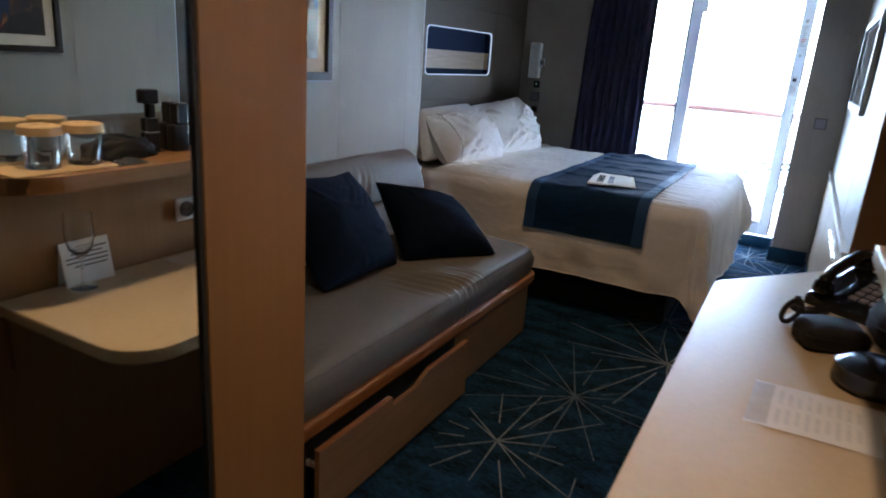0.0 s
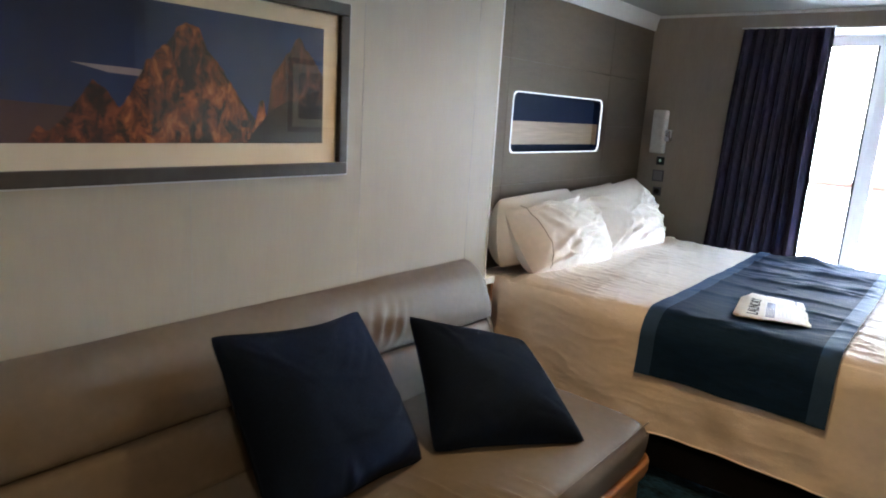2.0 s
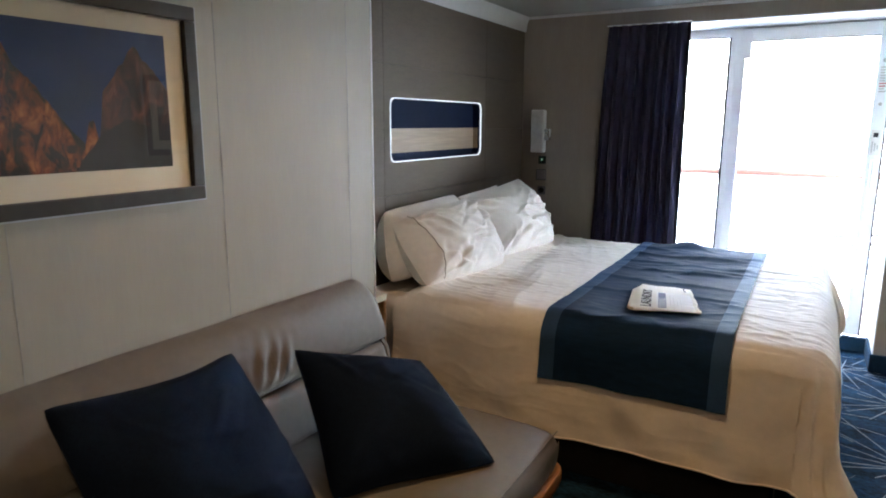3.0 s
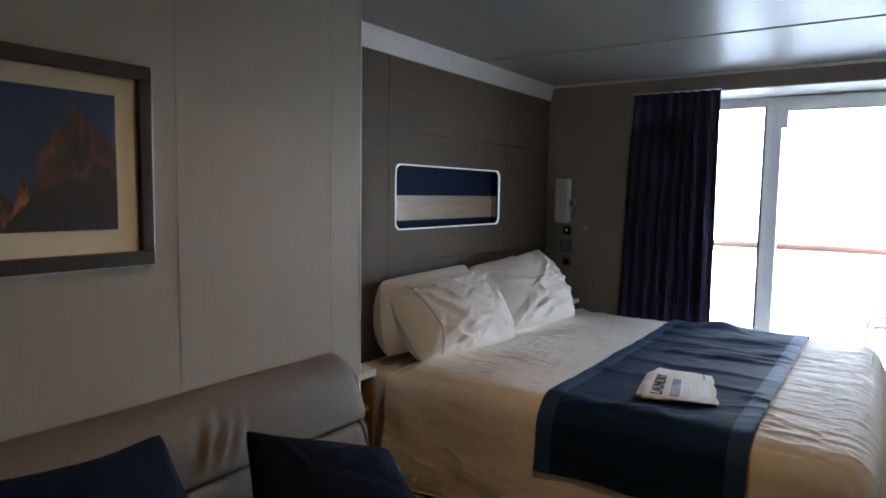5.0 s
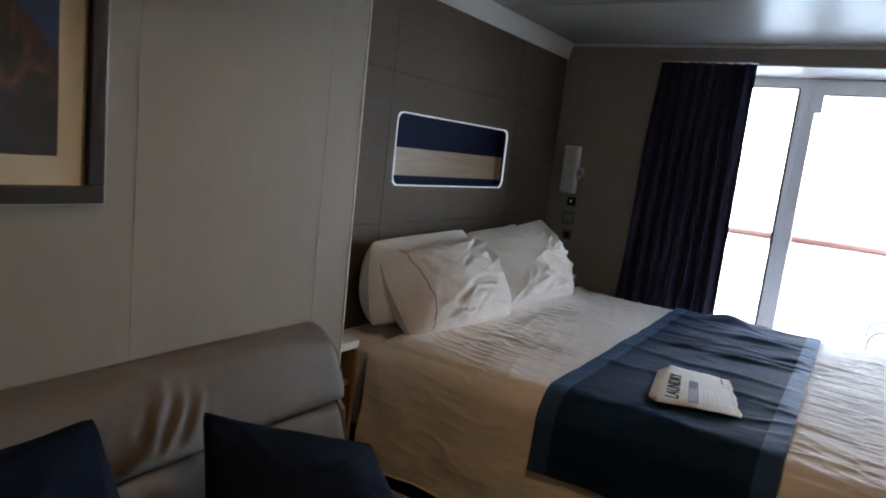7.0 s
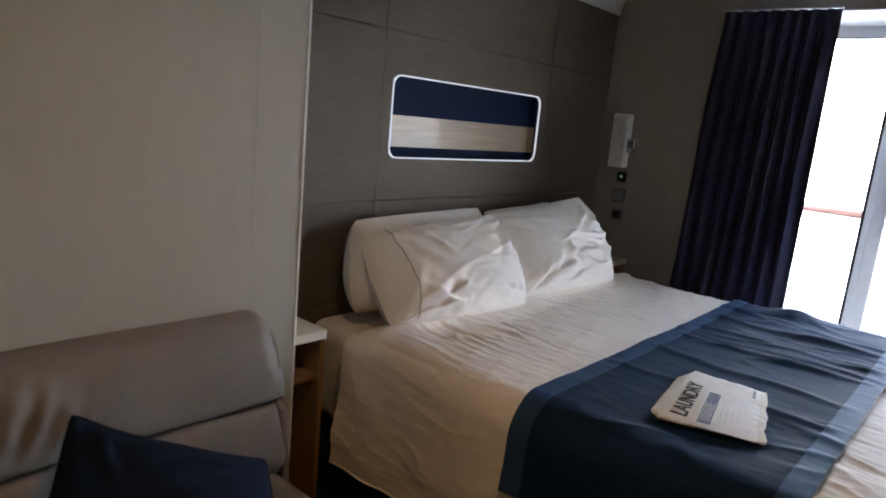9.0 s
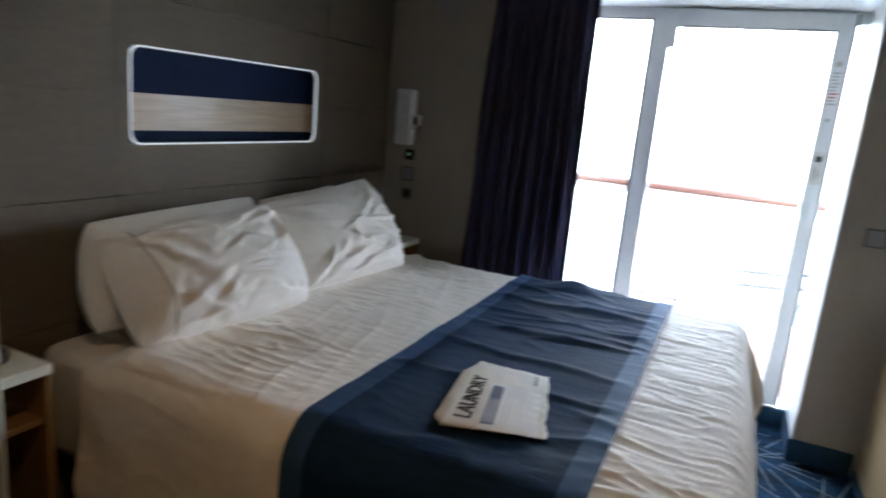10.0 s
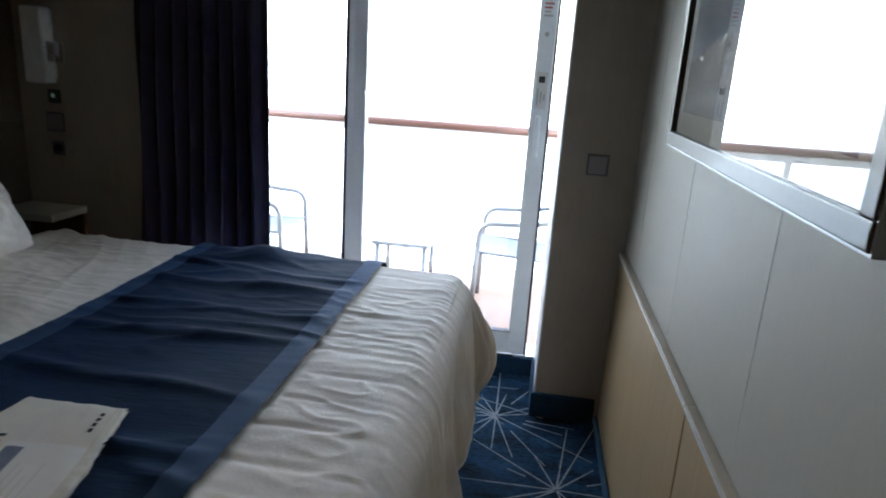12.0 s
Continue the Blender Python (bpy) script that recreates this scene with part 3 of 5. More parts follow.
def cloth_heap(name, x, y, z, rx, ry, h, mat, label, category, seed):
    b = bmesh.new()
    bmesh.ops.create_icosphere(b, subdivisions=4, radius=1)
    for v in b.verts:
        n = 1 + 0.22 * wobble(v.co.x + seed, v.co.y, v.co.z, 2.2) + 0.08 * wobble(v.co.x, v.co.y + seed, v.co.z, 6)
        c = v.co * n
        v.co = (x + c.x * rx, y + c.y * ry, z + max(0.0, (c.z + 0.35) * h / 1.35))
    return tagged(part(name, b, mat, None, "", True), label, category)


cloth_heap("black_strap_heap", 0.392, 1.580, 1.0708, 0.036, 0.085, 0.055, M_BLACKCLOTH, "loose black strap heaped on the shelf", "strap", 3.1)
cloth_heap("black_pouch", 0.35, 1.91, 1.0708, 0.055, 0.09, 0.05, M_BLACKCLOTH, "small black cloth pouch lying on the shelf", "pouch", 5.4)
tagged(part("foil_packet", sheet(lambda u, v: (0.292 + 0.062 * u, 1.490 + 0.09 * v, 1.072 + 0.012 * math.sin(math.pi * u) * math.sin(math.pi * v) + 0.003 * wobble(u, v, 0, 9)), 14, 14), M_SILVER, None, "", True), "small crumpled silver foil packet on the shelf", "packet")

# telephone on the desk
def telephone():
    t = thing("telephone", 0.325, 2.70, 0.74, "black desk telephone with a handset and pale keys", "telephone")
    m = Matrix.Translation((0.325, 2.70, 0.741)) @ Euler((0, 0, radians(-34))).to_matrix().to_4x4() @ Matrix.Scale(1.2, 4)
    def put(name, b, mat, label="", smooth=False, parent=t):
        b.transform(m)
        return part(name, b, mat, parent, label, smooth)
    put("body", prism([(-0.10, 0.0), (0.10, 0.0), (0.10, 0.075), (0.085, 0.082), (-0.09, 0.028), (-0.10, 0.02)], "x", -0.085, 0.085, 0.006), M_GLOSSBLACK)
    path = [(-0.056, -0.085, 0.050), (-0.056, -0.075, 0.068), (-0.056, -0.05, 0.088), (-0.056, 0.0, 0.108), (-0.056, 0.05, 0.122), (-0.056, 0.085, 0.122), (-0.056, 0.10, 0.108)]
    put("handset", tube(path, 0.015, 12), M_GLOSSBLACK, "", True)
    put("ear_cup", lathe([(0.0, 0.0), (0.024, 0.0), (0.026, 0.008), (0.022, 0.026), (0.0, 0.030)], -0.056, 0.085, 0.082, 20), M_GLOSSBLACK, "", True)
    put("mouth_cup", lathe([(0.0, 0.0), (0.024, 0.0), (0.026, 0.008), (0.022, 0.026), (0.0, 0.030)], -0.056, -0.075, 0.036, 20), M_GLOSSBLACK, "", True)
    for i in range(3):
        for j in range(4):
            x, y = 0.002 + 0.025 * i, -0.060 + 0.024 * j
            z = 0.028 + (y + 0.09) * 0.3086
            put("key", prism([(y, z), (y + 0.015, z + 0.0046), (y + 0.0145, z + 0.0086), (y, z + 0.004)], "x", x, x + 0.018), M_ROCKER)
    z = 0.028 + (0.045 + 0.09) * 0.3086
    put("display", prism([(0.045, z), (0.078, z + 0.0102), (0.0775, z + 0.0125), (0.0445, z + 0.0023)], "x", 0.0, 0.075), M_SOCKET, "pale number strip")


telephone()


def soft_case(name, x, y, z, sx, sy, sz, rz, label, category):
    b = box(-sx / 2, sx / 2, -sy / 2, sy / 2, 0, sz, min(sx, sy, sz) * 0.42, 5)
    bmesh.ops.subdivide_edges(b, edges=b.edges[:], cuts=2, use_grid_fill=True)
    for v in b.verts:
        v.co += Vector((0, 0, 0.07 * sz * wobble(v.co.x, v.co.y, v.co.z, 26) - 0.16 * sz * (v.co.z / sz) * (2 * v.co.x / sx) ** 2))
    b.transform(Matrix.Translation((x, y, z)) @ Euler((0, 0, radians(rz))).to_matrix().to_4x4())
    t = thing(name, x, y, z, label, category)
    part("body", b, M_BLACKCLOTH, t, "", True)
    rim = [(sx / 2 * c, sy / 2 * s, sz * 0.58) for c, s in arc(0, 0, 0.985, 0, 360, 28)]
    zp = [(max(-sx * 0.47, min(sx * 0.47, px * 1.25)), max(-sy * 0.49, min(sy * 0.49, py * 1.25)), pz) for px, py, pz in rim]
    b = tube([Matrix.Translation((x, y, z)) @ Euler((0, 0, radians(rz))).to_matrix().to_4x4() @ Vector(p) for p in zp], 0.0025, 6)
    part("zip", b, M_BLACK, t, "", True)
    return t


soft_case("camera_case", 0.238, 2.30, 0.7405, 0.165, 0.125, 0.075, 20, "black zipped soft case lying on the desk", "case")
soft_case("camera_bag", 0.380, 2.42, 0.7405, 0.095, 0.20, 0.115, 4, "black cloth camera bag standing against the maple wall", "bag")
lens = thing("round_case", 0.325, 2.09, 0.7405, "black glossy round case lying on the desk", "case")
part("body", lathe([(0.0, 0.0), (0.075, 0.0), (0.088, 0.018), (0.085, 0.05), (0.06, 0.066), (0.0, 0.070)], 0.325, 2.09, 0.7407, 30), M_GLOSSBLACK, lens, "", True)
strap = [(0.142 + 0.022 * math.cos(radians(a)), 2.425 + 0.020 * math.sin(radians(a)), 0.778 + 0.030 * math.sin(radians(a + 40))) for a in range(0, 361, 20)]
tagged(part("wrist_strap", tube(strap, 0.007, 8), M_BLACKCLOTH, None, "", True), "black looped wrist strap beside the case", "strap")
tripod = thing("mini_tripod", 0.20, 2.57, 0.7405, "small black folded pocket tripod on the desk", "tripod")
part("grip", tube([(0.160, 2.52, 0.754), (0.200, 2.535, 0.756), (0.235, 2.56, 0.758)], 0.013, 10), M_BLACK, tripod, "", True)
part("foot", tube([(0.162, 2.525, 0.754), (0.155, 2.55, 0.785)], 0.010, 8), M_BLACK, tripod, "", True)
part("foot", tube([(0.165, 2.515, 0.754), (0.143, 2.505, 0.768)], 0.010, 8), M_BLACK, tripod, "", True)

sheet_ = thing("information_sheet", 0.2, 1.86, 0.741, "printed programme sheet lying flat on the desk", "paper sheet")
def page(u, v):
    return (0.079 + 0.243 * u + 0.010 * v, 1.755 + 0.005 * u + 0.216 * v, 0.7412 + 0.0012 * math.sin(3 * u))
def page_patch(u0, u1, v0, v1, mat, name):
    part(name, sheet(lambda u, v: Vector(page(u0 + (u1 - u0) * u, v0 + (v1 - v0) * v)) + Vector((0, 0, 0.0006)), 4, 2), mat, sheet_)
part("page", sheet(page, 16, 4), M_PAPER, sheet_)
page_patch(0.0, 0.17, 0.04, 0.96, M_INKGREY, "printed_block")
for k in range(9):
    page_patch(0.22 + 0.075 * k, 0.255 + 0.075 * k, 0.10 + 0.03 * (k % 3), 0.42 + 0.02 * (k % 4), M_INKPALE, "print_line")
    page_patch(0.22 + 0.075 * k, 0.255 + 0.075 * k, 0.55, 0.88 - 0.05 * (k % 3), M_INKPALE, "print_line")

# both fixtures are unseen, built to carry the two assumed warm lamps
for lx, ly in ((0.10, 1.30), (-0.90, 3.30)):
    spot = thing("ceiling_downlight", lx, ly, H - 0.012, "assumed unseen round recessed warm ceiling spot with a white rim", "ceiling light", "ceiling spots")
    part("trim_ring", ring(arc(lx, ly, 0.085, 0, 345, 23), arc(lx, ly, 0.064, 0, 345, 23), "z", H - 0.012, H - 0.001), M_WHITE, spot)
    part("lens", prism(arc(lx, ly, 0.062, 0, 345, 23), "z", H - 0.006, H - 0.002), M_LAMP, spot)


# ---- sofa ----
def sofa():
    s = thing("sofa", -1.45, 2.37, 0, "grey-beige vinyl sofa bed on a maple base with an open drawer", "sofa")
    y0, y1 = 1.205, 3.585
    base = [(XS + 0.02, y0), (-1.045, y0), (-1.045, y1 - 0.06)] + arc(-1.105, y1 - 0.06, 0.06, 0, 90, 6)[1:] + [(XS + 0.02, y1)]
    part("base", prism(base, "z", 0.0, 0.285), M_WOODY, s)
    rim = [(XS + 0.02, y0), (-1.018, y0), (-1.018, y1 - 0.07)] + arc(-1.098, y1 - 0.06, 0.08, 0, 90, 8)[1:] + [(XS + 0.02, y1 + 0.02)]
    part("rim", prism(rim, "z", 0.2855, 0.335, 0.012, 3), M_EDGE, s, "orange-edged maple rim", True)
    # drawer pulled a little open, with a finger cut-out
    yd0, yd1, zt = 1.735, 2.705, 0.262
    front = [(yd0, 0.02), (yd1, 0.02), (yd1, zt), (2.37, zt), (2.33, zt - 0.012), (2.295, zt - 0.034), (2.13, zt - 0.034), (2.125, zt), (yd0, zt)]
    dr = part("drawer", prism(front, "x", -0.998, -0.978, 0.002, 1), M_WOODY, s)
    part("drawer_edge", prism([(2.371, zt), (yd1, zt), (yd1, zt + 0.003), (2.371, zt + 0.003)], "x", -0.9975, -0.9785), M_EDGE, dr, "orange edging strip")
    part("drawer_edge", prism([(yd0, zt), (2.124, zt), (2.124, zt + 0.003), (yd0, zt + 0.003)], "x", -0.9975, -0.9785), M_EDGE, dr, "orange edging strip")
    # solid black block: the drawer's dark inside is put into its colour
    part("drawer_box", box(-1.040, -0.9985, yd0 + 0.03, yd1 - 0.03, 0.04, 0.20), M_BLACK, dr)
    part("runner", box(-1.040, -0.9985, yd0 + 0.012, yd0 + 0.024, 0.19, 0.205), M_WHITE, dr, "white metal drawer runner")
    # black sheet paints the shade of the open space behind the drawer front
    part("drawer_shade", box(-1.0445, -1.0405, yd0 + 0.01, yd1 - 0.01, 0.06, 0.281), M_BLACK, s, "black sheet painted for the shade behind the drawer front")
    # seat
    def seat(u, v):
        y = y0 + 0.005 + (y1 - 0.035 - y0) * v
        prof = [(-1.70, 0.49), (-1.50, 0.495), (-1.30, 0.497), (-1.15, 0.493), (-1.08, 0.486), (-1.042, 0.470), (-1.026, 0.435), (-1.026, 0.39), (-1.032, 0.355), (-1.040, 0.334)]
        x, z = along(prof, u)
        end = max(0.0, (v - 0.965) / 0.035)
        z -= 0.04 * end ** 2 * (1 if z > 0.44 else 0.2)
        x -= 0.012 * end ** 2
        # creases fanning across the seat
        run = (x + 1.335) / 0.30
        for yf, h, w, x_from, x_to in ((2.515, 0.6, 0.014, -1.30, -1.10), (2.575, 1.0, 0.013, -1.34, -1.05), (2.632, 1.1, 0.012, -1.38, -1.04), (2.690, 1.2, 0.012, -1.36, -1.03), (2.742, 0.9, 0.011, -1.28, -1.03), (2.785, 0.5, 0.010, -1.20, -1.03), (2.865, 0.6, 0.012, -1.22, -1.04)):
            off = (y - yf - 0.05 * run ** 2 - 0.012 * wobble(x, yf, 0, 6)) / w
            reach = min(1.0, max(0.0, (x - x_from) / 0.10)) * min(1.0, max(0.0, (x_to + 0.03 - x) / 0.06))
            z += 0.0095 * h * reach * (math.exp(-off * off) - 0.8 * math.exp(-((off - 1.7) / 1.1) ** 2))
        g2 = math.exp(-((y - 1.72) / 0.16) ** 2) * math.exp(-((x + 1.10) / 0.10) ** 2)
        z += 0.006 * g2 * math.sin(70 * (x + 0.3 * y))
        z += 0.006 * wobble(x, y, 0, 3)
        return (x, y, z)
    part("seat_cushion", sheet(seat, 120, 460), M_SOFA, s, "", True)
    endcap = [(-1.70, 0.335), (-1.045, 0.335), (-1.040, 0.40), (-1.048, 0.43), (-1.09, 0.446), (-1.30, 0.456), (-1.70, 0.452)]
    part("seat_end", prism(endcap, "y", y1 - 0.06, y1 - 0.031, 0.004), M_SOFA, s)
    part("seat_seam", tube([(-1.037, y0 + 0.05 + (y1 - y0 - 0.1) * k / 60, 0.470 + 0.002 * wobble(0, k, 0, 0.3)) for k in range(61)], 0.0022, 6), M_SOFA, s, "", True)
    # back: a fat upper roll over a lower pad
    def roll(u, v):
        y = y0 + (y1 - y0) * v
        prof = [(-1.884, 0.876), (-1.862, 0.884), (-1.83, 0.878), (-1.79, 0.852), (-1.757, 0.80), (-1.738, 0.73), (-1.735, 0.69), (-1.748, 0.662), (-1.775, 0.652)]
        x, z = along(prof, u)
        end = max(0.0, (v - 0.972) / 0.028)
        z -= (0.035 if z > 0.76 else 0.0) * end ** 2
        x -= 0.03 * end ** 2 * math.sin(math.pi * min(1, u * 1.1))
        g = math.exp(-((y - 2.98) / 0.085) ** 2) * math.exp(-((z - 0.765) / 0.055) ** 2)
        x += 0.0085 * g * (math.sin(125 * (y - 0.35 * z) + 3.0 * wobble(y, z, 0, 7)) + 0.6 * wobble(y * 30, z * 6, 2.0, 1.0))
        x += 0.004 * wobble(x, y, z, 4)
        z += 0.004 * wobble(y, x, 0, 2.5)
        return (x, y, z)
    part("back_roll", sheet(roll, 48, 260), M_SOFA, s, "", True)
    def pad(u, v):
        y = y0 + (y1 - 0.01 - y0) * v
        prof = [(-1.778, 0.653), (-1.738, 0.640), (-1.718, 0.60), (-1.700, 0.54), (-1.690, 0.50), (-1.700, 0.47)]
        x, z = along(prof, u)
        x += 0.004 * wobble(u, y, 0, 3)
        end = max(0.0, (v - 0.98) / 0.02)
        return (x - 0.025 * end ** 2, y, z)
    part("back_pad", sheet(pad, 24, 160), M_SOFA, s, "", True)
    part("back_end", prism([(-1.884, 0.34), (-1.70, 0.34), (-1.71, 0.50), (-1.735, 0.63), (-1.765, 0.66), (-1.76, 0.73), (-1.785, 0.80), (-1.82, 0.832), (-1.884, 0.842)], "y", y1 - 0.022, y1 - 0.002, 0.006, 3), M_SOFA, s)
    part("back_board", box(XS + 0.0015, -1.78, y0, y1 - 0.025, 0.30, 0.64), M_SOFA, s)
    return s


sofa()


def crease(x, y, seed, scale, sharp):
    """Short ridges of cloth, 0 to 1."""
    return max(0.0, 1 - 3.0 * abs(wobble(x, y, seed, scale))) ** sharp


def pull_folds(seed, count, low=0.6):
    """Tension folds of a pillowcase: (u, v, direction, half length, half width, height), most of them drawn towards a corner or low down."""
    rnd = random.Random(seed)
    out = []
    for k in range(count):
        cu, cv = rnd.choice(((0, 0), (1, 0), (1, 1), (0, 1), (1, 1), (0.4, 0), (1, 0.4)))
        reach = rnd.uniform(0.15, 0.75)
        u = cu + (rnd.uniform(0.15, 0.85) - cu) * reach
        v = cv + (rnd.uniform(0.15, 0.85) - cv) * reach * (1 if cv else low)
        turn = math.atan2(v - cv, u - cu) + rnd.gauss(0, 0.35)
        out.append((u, v, math.cos(turn), math.sin(turn), rnd.uniform(0.08, 0.26), rnd.uniform(0.018, 0.045), rnd.uniform(0.35, 1.0) * rnd.choice((1, 1, -0.7))))
    return out


def fold_height(u, v, folds):
    h = 0.0
    for fu, fv, c, s_, half, w, amp in folds:
        du, dv = u - fu, v - fv
        along_, off = (du * c + dv * s_) / half, (dv * c - du * s_ + 0.25 * (du * c + dv * s_) ** 2) / w
        if abs(along_) < 2.2 and abs(off) < 4.5:
            h += amp * math.exp(-along_ * along_) * (math.exp(-off * off) - 0.45 * math.exp(-(off / 2.1) ** 2))
    return h


def pillow(corners, thick, label, seed, wrinkle=0.011, count=44, bow=0.03, hem=None, n=96, name="bed_pillow", mat=None, category="pillow", group="white pillows on the bed"):
    """A soft pillow between four corners (bottom left, bottom right, top right, top left), fuller below, with blunted corners."""
    c = [Vector(p) for p in corners]
    mid = sum(c, Vector()) / 4
    nrm = ((c[2] - c[0]).cross(c[3] - c[1])).normalized()
    folds = pull_folds(seed, count)
    blunt = 0.035 if name == "sofa_cushion" else 0.02
    def side(sgn):
        def at(u, v):
            a, b_ = 2 * u - 1, 2 * v - 1
            sag = 0.035 * wobble(u * 2 + seed, v * 2, 8.0, 1.0)
            pu = 0.5 + 0.5 * a * (1 + (bow + sag) * (1 - b_ * b_) * a * a)
            pv = 0.5 + 0.5 * b_ * (1 + (bow + sag - (0.05 if b_ > 0 else 0.0)) * (1 - a * a) * b_ * b_)
            tip = 1 - blunt * abs(a * b_) ** 9
            pu, pv = 0.5 + (pu - 0.5) * tip, 0.5 + (pv - 0.5) * tip
            p = c[0] * (1 - pu) * (1 - pv) + c[1] * pu * (1 - pv) + c[2] * pu * pv + c[3] * (1 - pu) * pv
            f = max(0.0, 1 - abs(a) ** 2.5) ** 0.55 * max(0.0, 1 - abs(b_) ** 2.5) ** 0.55
            f *= 1.08 - 0.16 * b_
            w = wrinkle * (fold_height(u, v, folds) + 0.35 * wobble(u * 5, v * 5, seed + sgn, 1.0) + 0.12 * wobble(u * 16, v * 16, seed, 1.0)) if sgn > 0 else 0.0
            return p + nrm * sgn * (thick / 2 * f + w * min(1.0, 1.4 * f))
        return at
    b = sheet(side(1), n, n)
    b2 = sheet(side(-1), n // 2, n // 2)
    me = bpy.data.meshes.new("tmp")
    b2.to_mesh(me)
    b2.free()
    b.from_mesh(me)
    bpy.data.meshes.remove(me)
    mat = mat or M_PILLOW
    t = thing(name, mid.x, mid.y, min(p.z for p in c), label, category, group)
    part("cover", b, mat, t, "", True)
    edge = [side(1)(k / 24, 0) for k in range(24)] + [side(1)(1, k / 24) for k in range(24)] + [side(1)(1 - k / 24, 1) for k in range(24)] + [side(1)(0, 1 - k / 24) for k in range(25)]
    part("piping", tube(edge, 0.0025 if name == "sofa_cushion" else 0.0012, 6), mat, t, "", True)
    if hem is not None:
        part("hem_stitch", tube([side(1)(hem + 0.006 * math.sin(5 * k / 30), 0.03 + 0.94 * k / 30) + nrm * 0.0012 for k in range(31)], 0.0016, 5), M_STITCH, t, "tan hem stitching", True)
    return t


CUSHIONS = "navy cushions on the sofa"
pillow([(-1.400, 2.270, 0.500), (-1.385, 2.770, 0.497), (-1.655, 2.752, 0.880), (-1.658, 2.268, 0.913)], 0.21, "square navy cloth cushion leaning on the sofa back", 12, 0.010, 26, -0.055, None, 64, "sofa_cushion", M_NAVY, "cushion", CUSHIONS)
pillow([(-1.378, 2.800, 0.508), (-1.100, 3.205, 0.498), (-1.430, 3.320, 0.712), (-1.722, 3.045, 0.785)], 0.20, "square navy cloth cushion tipped on its corner on the sofa", 19, 0.010, 26, -0.055, None, 64, "sofa_cushion", M_NAVY, "cushion", CUSHIONS)


# ---- bed ----
bed = thing("bed", -1.3, 4.9, 0, "double bed with a dark cloth base and pale mattress", "bed")
part("base", box(-2.24, -0.42, 4.10, 5.74, 0.0, 0.30, 0.015), M_DARK, bed, "black cloth bed base")
part("mattress", box(-2.262, -0.40, 4.045, 5.785, 0.302, 0.665, 0.05, 4), M_LINEN, bed, "", True)

XHD, XFT, YS, YN, ZB, RB = -1.985, -0.345, 4.085, 5.745, 0.712, 0.10


def drape(a, b_, lift, ripple):
    """A place on the bedding: a metres from its head edge, b_ metres from the bed's south side (below 0 it hangs down)."""
    span = YN - YS
    pa = a - (XFT - XHD)
    pb, sy = (-b_, -1) if b_ < 0 else ((b_ - span, 1) if b_ > span else (0.0, 0))
    r = RB + lift
    quarter = math.pi * RB / 2
    x = min(XHD + a, XFT)
    y = min(max(YS + b_, YS), YN)
    if pa <= 0 and sy == 0:
        off, drop, ca, sa = 0.0, 0.0, 0.0, 0.0
    else:
        q = math.hypot(max(pa, 0), pb)
        phi = math.atan2(pb, max(pa, 0))
        if pa > 0 and pb > 0:
            q = min(q, quarter + (0.395 if sy > 0 else 0.47) + 0.05 * math.cos(phi) ** 2)
        th = q / RB
        if q < quarter:
            off, drop = r * math.sin(th), r * (1 - math.cos(th))
        else:
            off, drop = r + (q - quarter) * 0.06, r + (q - quarter)
        ca, sa = math.cos(phi), math.sin(phi)
        run = (x * 1.0 if pa <= 0 else 0) + (y if pb == 0 else 0)
        hang = max(0.0, q - quarter * 0.6)
        off += ripple * hang * (0.03 * math.sin(9 * run + 3 * wobble(run, 0, 0, 3)) + 0.05 * wobble(run, drop, 2.0, 7))
        corner = math.sin(2 * phi) ** 2 if (pa > 0 and pb > 0) else 0.0
        bulge = 0.155 * math.sin(math.pi * min(1.0, hang / 0.46) ** 1.7) if sy > 0 else 0.2 * hang
        off += corner * (bulge + hang * (0.08 * math.sin(9 * phi + 1.0) + 0.20 * wobble(phi, drop, 4.0, 5.0)))
    z = ZB + lift - drop
    if z < 0.02:
        off += 0.5 * (0.02 - z)
        z = 0.02
    return Vector((x + off * ca, y + sy * off * sa, z)), drop


def crumple(x, y):
    """Soft swells and wrinkles of the bedding; a second value for its fine puckers."""
    yy = y + 0.05 * wobble(x, y, 11.0, 3.0)
    xx = x + 0.04 * wobble(x, y, 12.0, 2.5)
    soft = 0.010 * wobble(x, y, 0, 1.5) + 0.006 * wobble(x, yy * 2, 1.0, 3.0)
    patch = min(1.0, max(0.0, 0.45 + 1.6 * wobble(x, y, 9.0, 2.2)))
    head = min(1.0, max(0.0, (0.85 - x) / 0.35))
    across = crease(xx * 3.6, yy * 9.0, 1.0, 1.0, 2.0)
    short = crease(xx * 5.0, yy * 22.0, 2.0, 1.0, 2.0)
    along = crease(xx * 9.0 + yy * 2.0, yy * 1.6, 3.0, 1.0, 2.0)
    soft += 0.0070 * across * patch + 0.0045 * along * head * (1 - 0.4 * patch)
    fine = (0.0034 + 0.0026 * head) * short * (0.25 + 0.75 * patch) + (0.0016 + 0.0008 * head) * wobble(xx * 12, yy * 34, 4.0, 1.0) + 0.0008 * wobble(xx * 40, yy * 55, 5.0, 1.0) * (0.1 + head)
    foot = min(1.0, max(0.0, (x - 1.40) / 0.12))
    fine += foot * (0.0045 * crease(xx * 7.0 + 3.0, yy * 15.0, 13.0, 1.0, 3.0) * min(1.0, max(0.0, 0.3 + 2.0 * wobble(x, y, 14.0, 3.5))))
    return soft * (1 - 0.35 * foot), fine


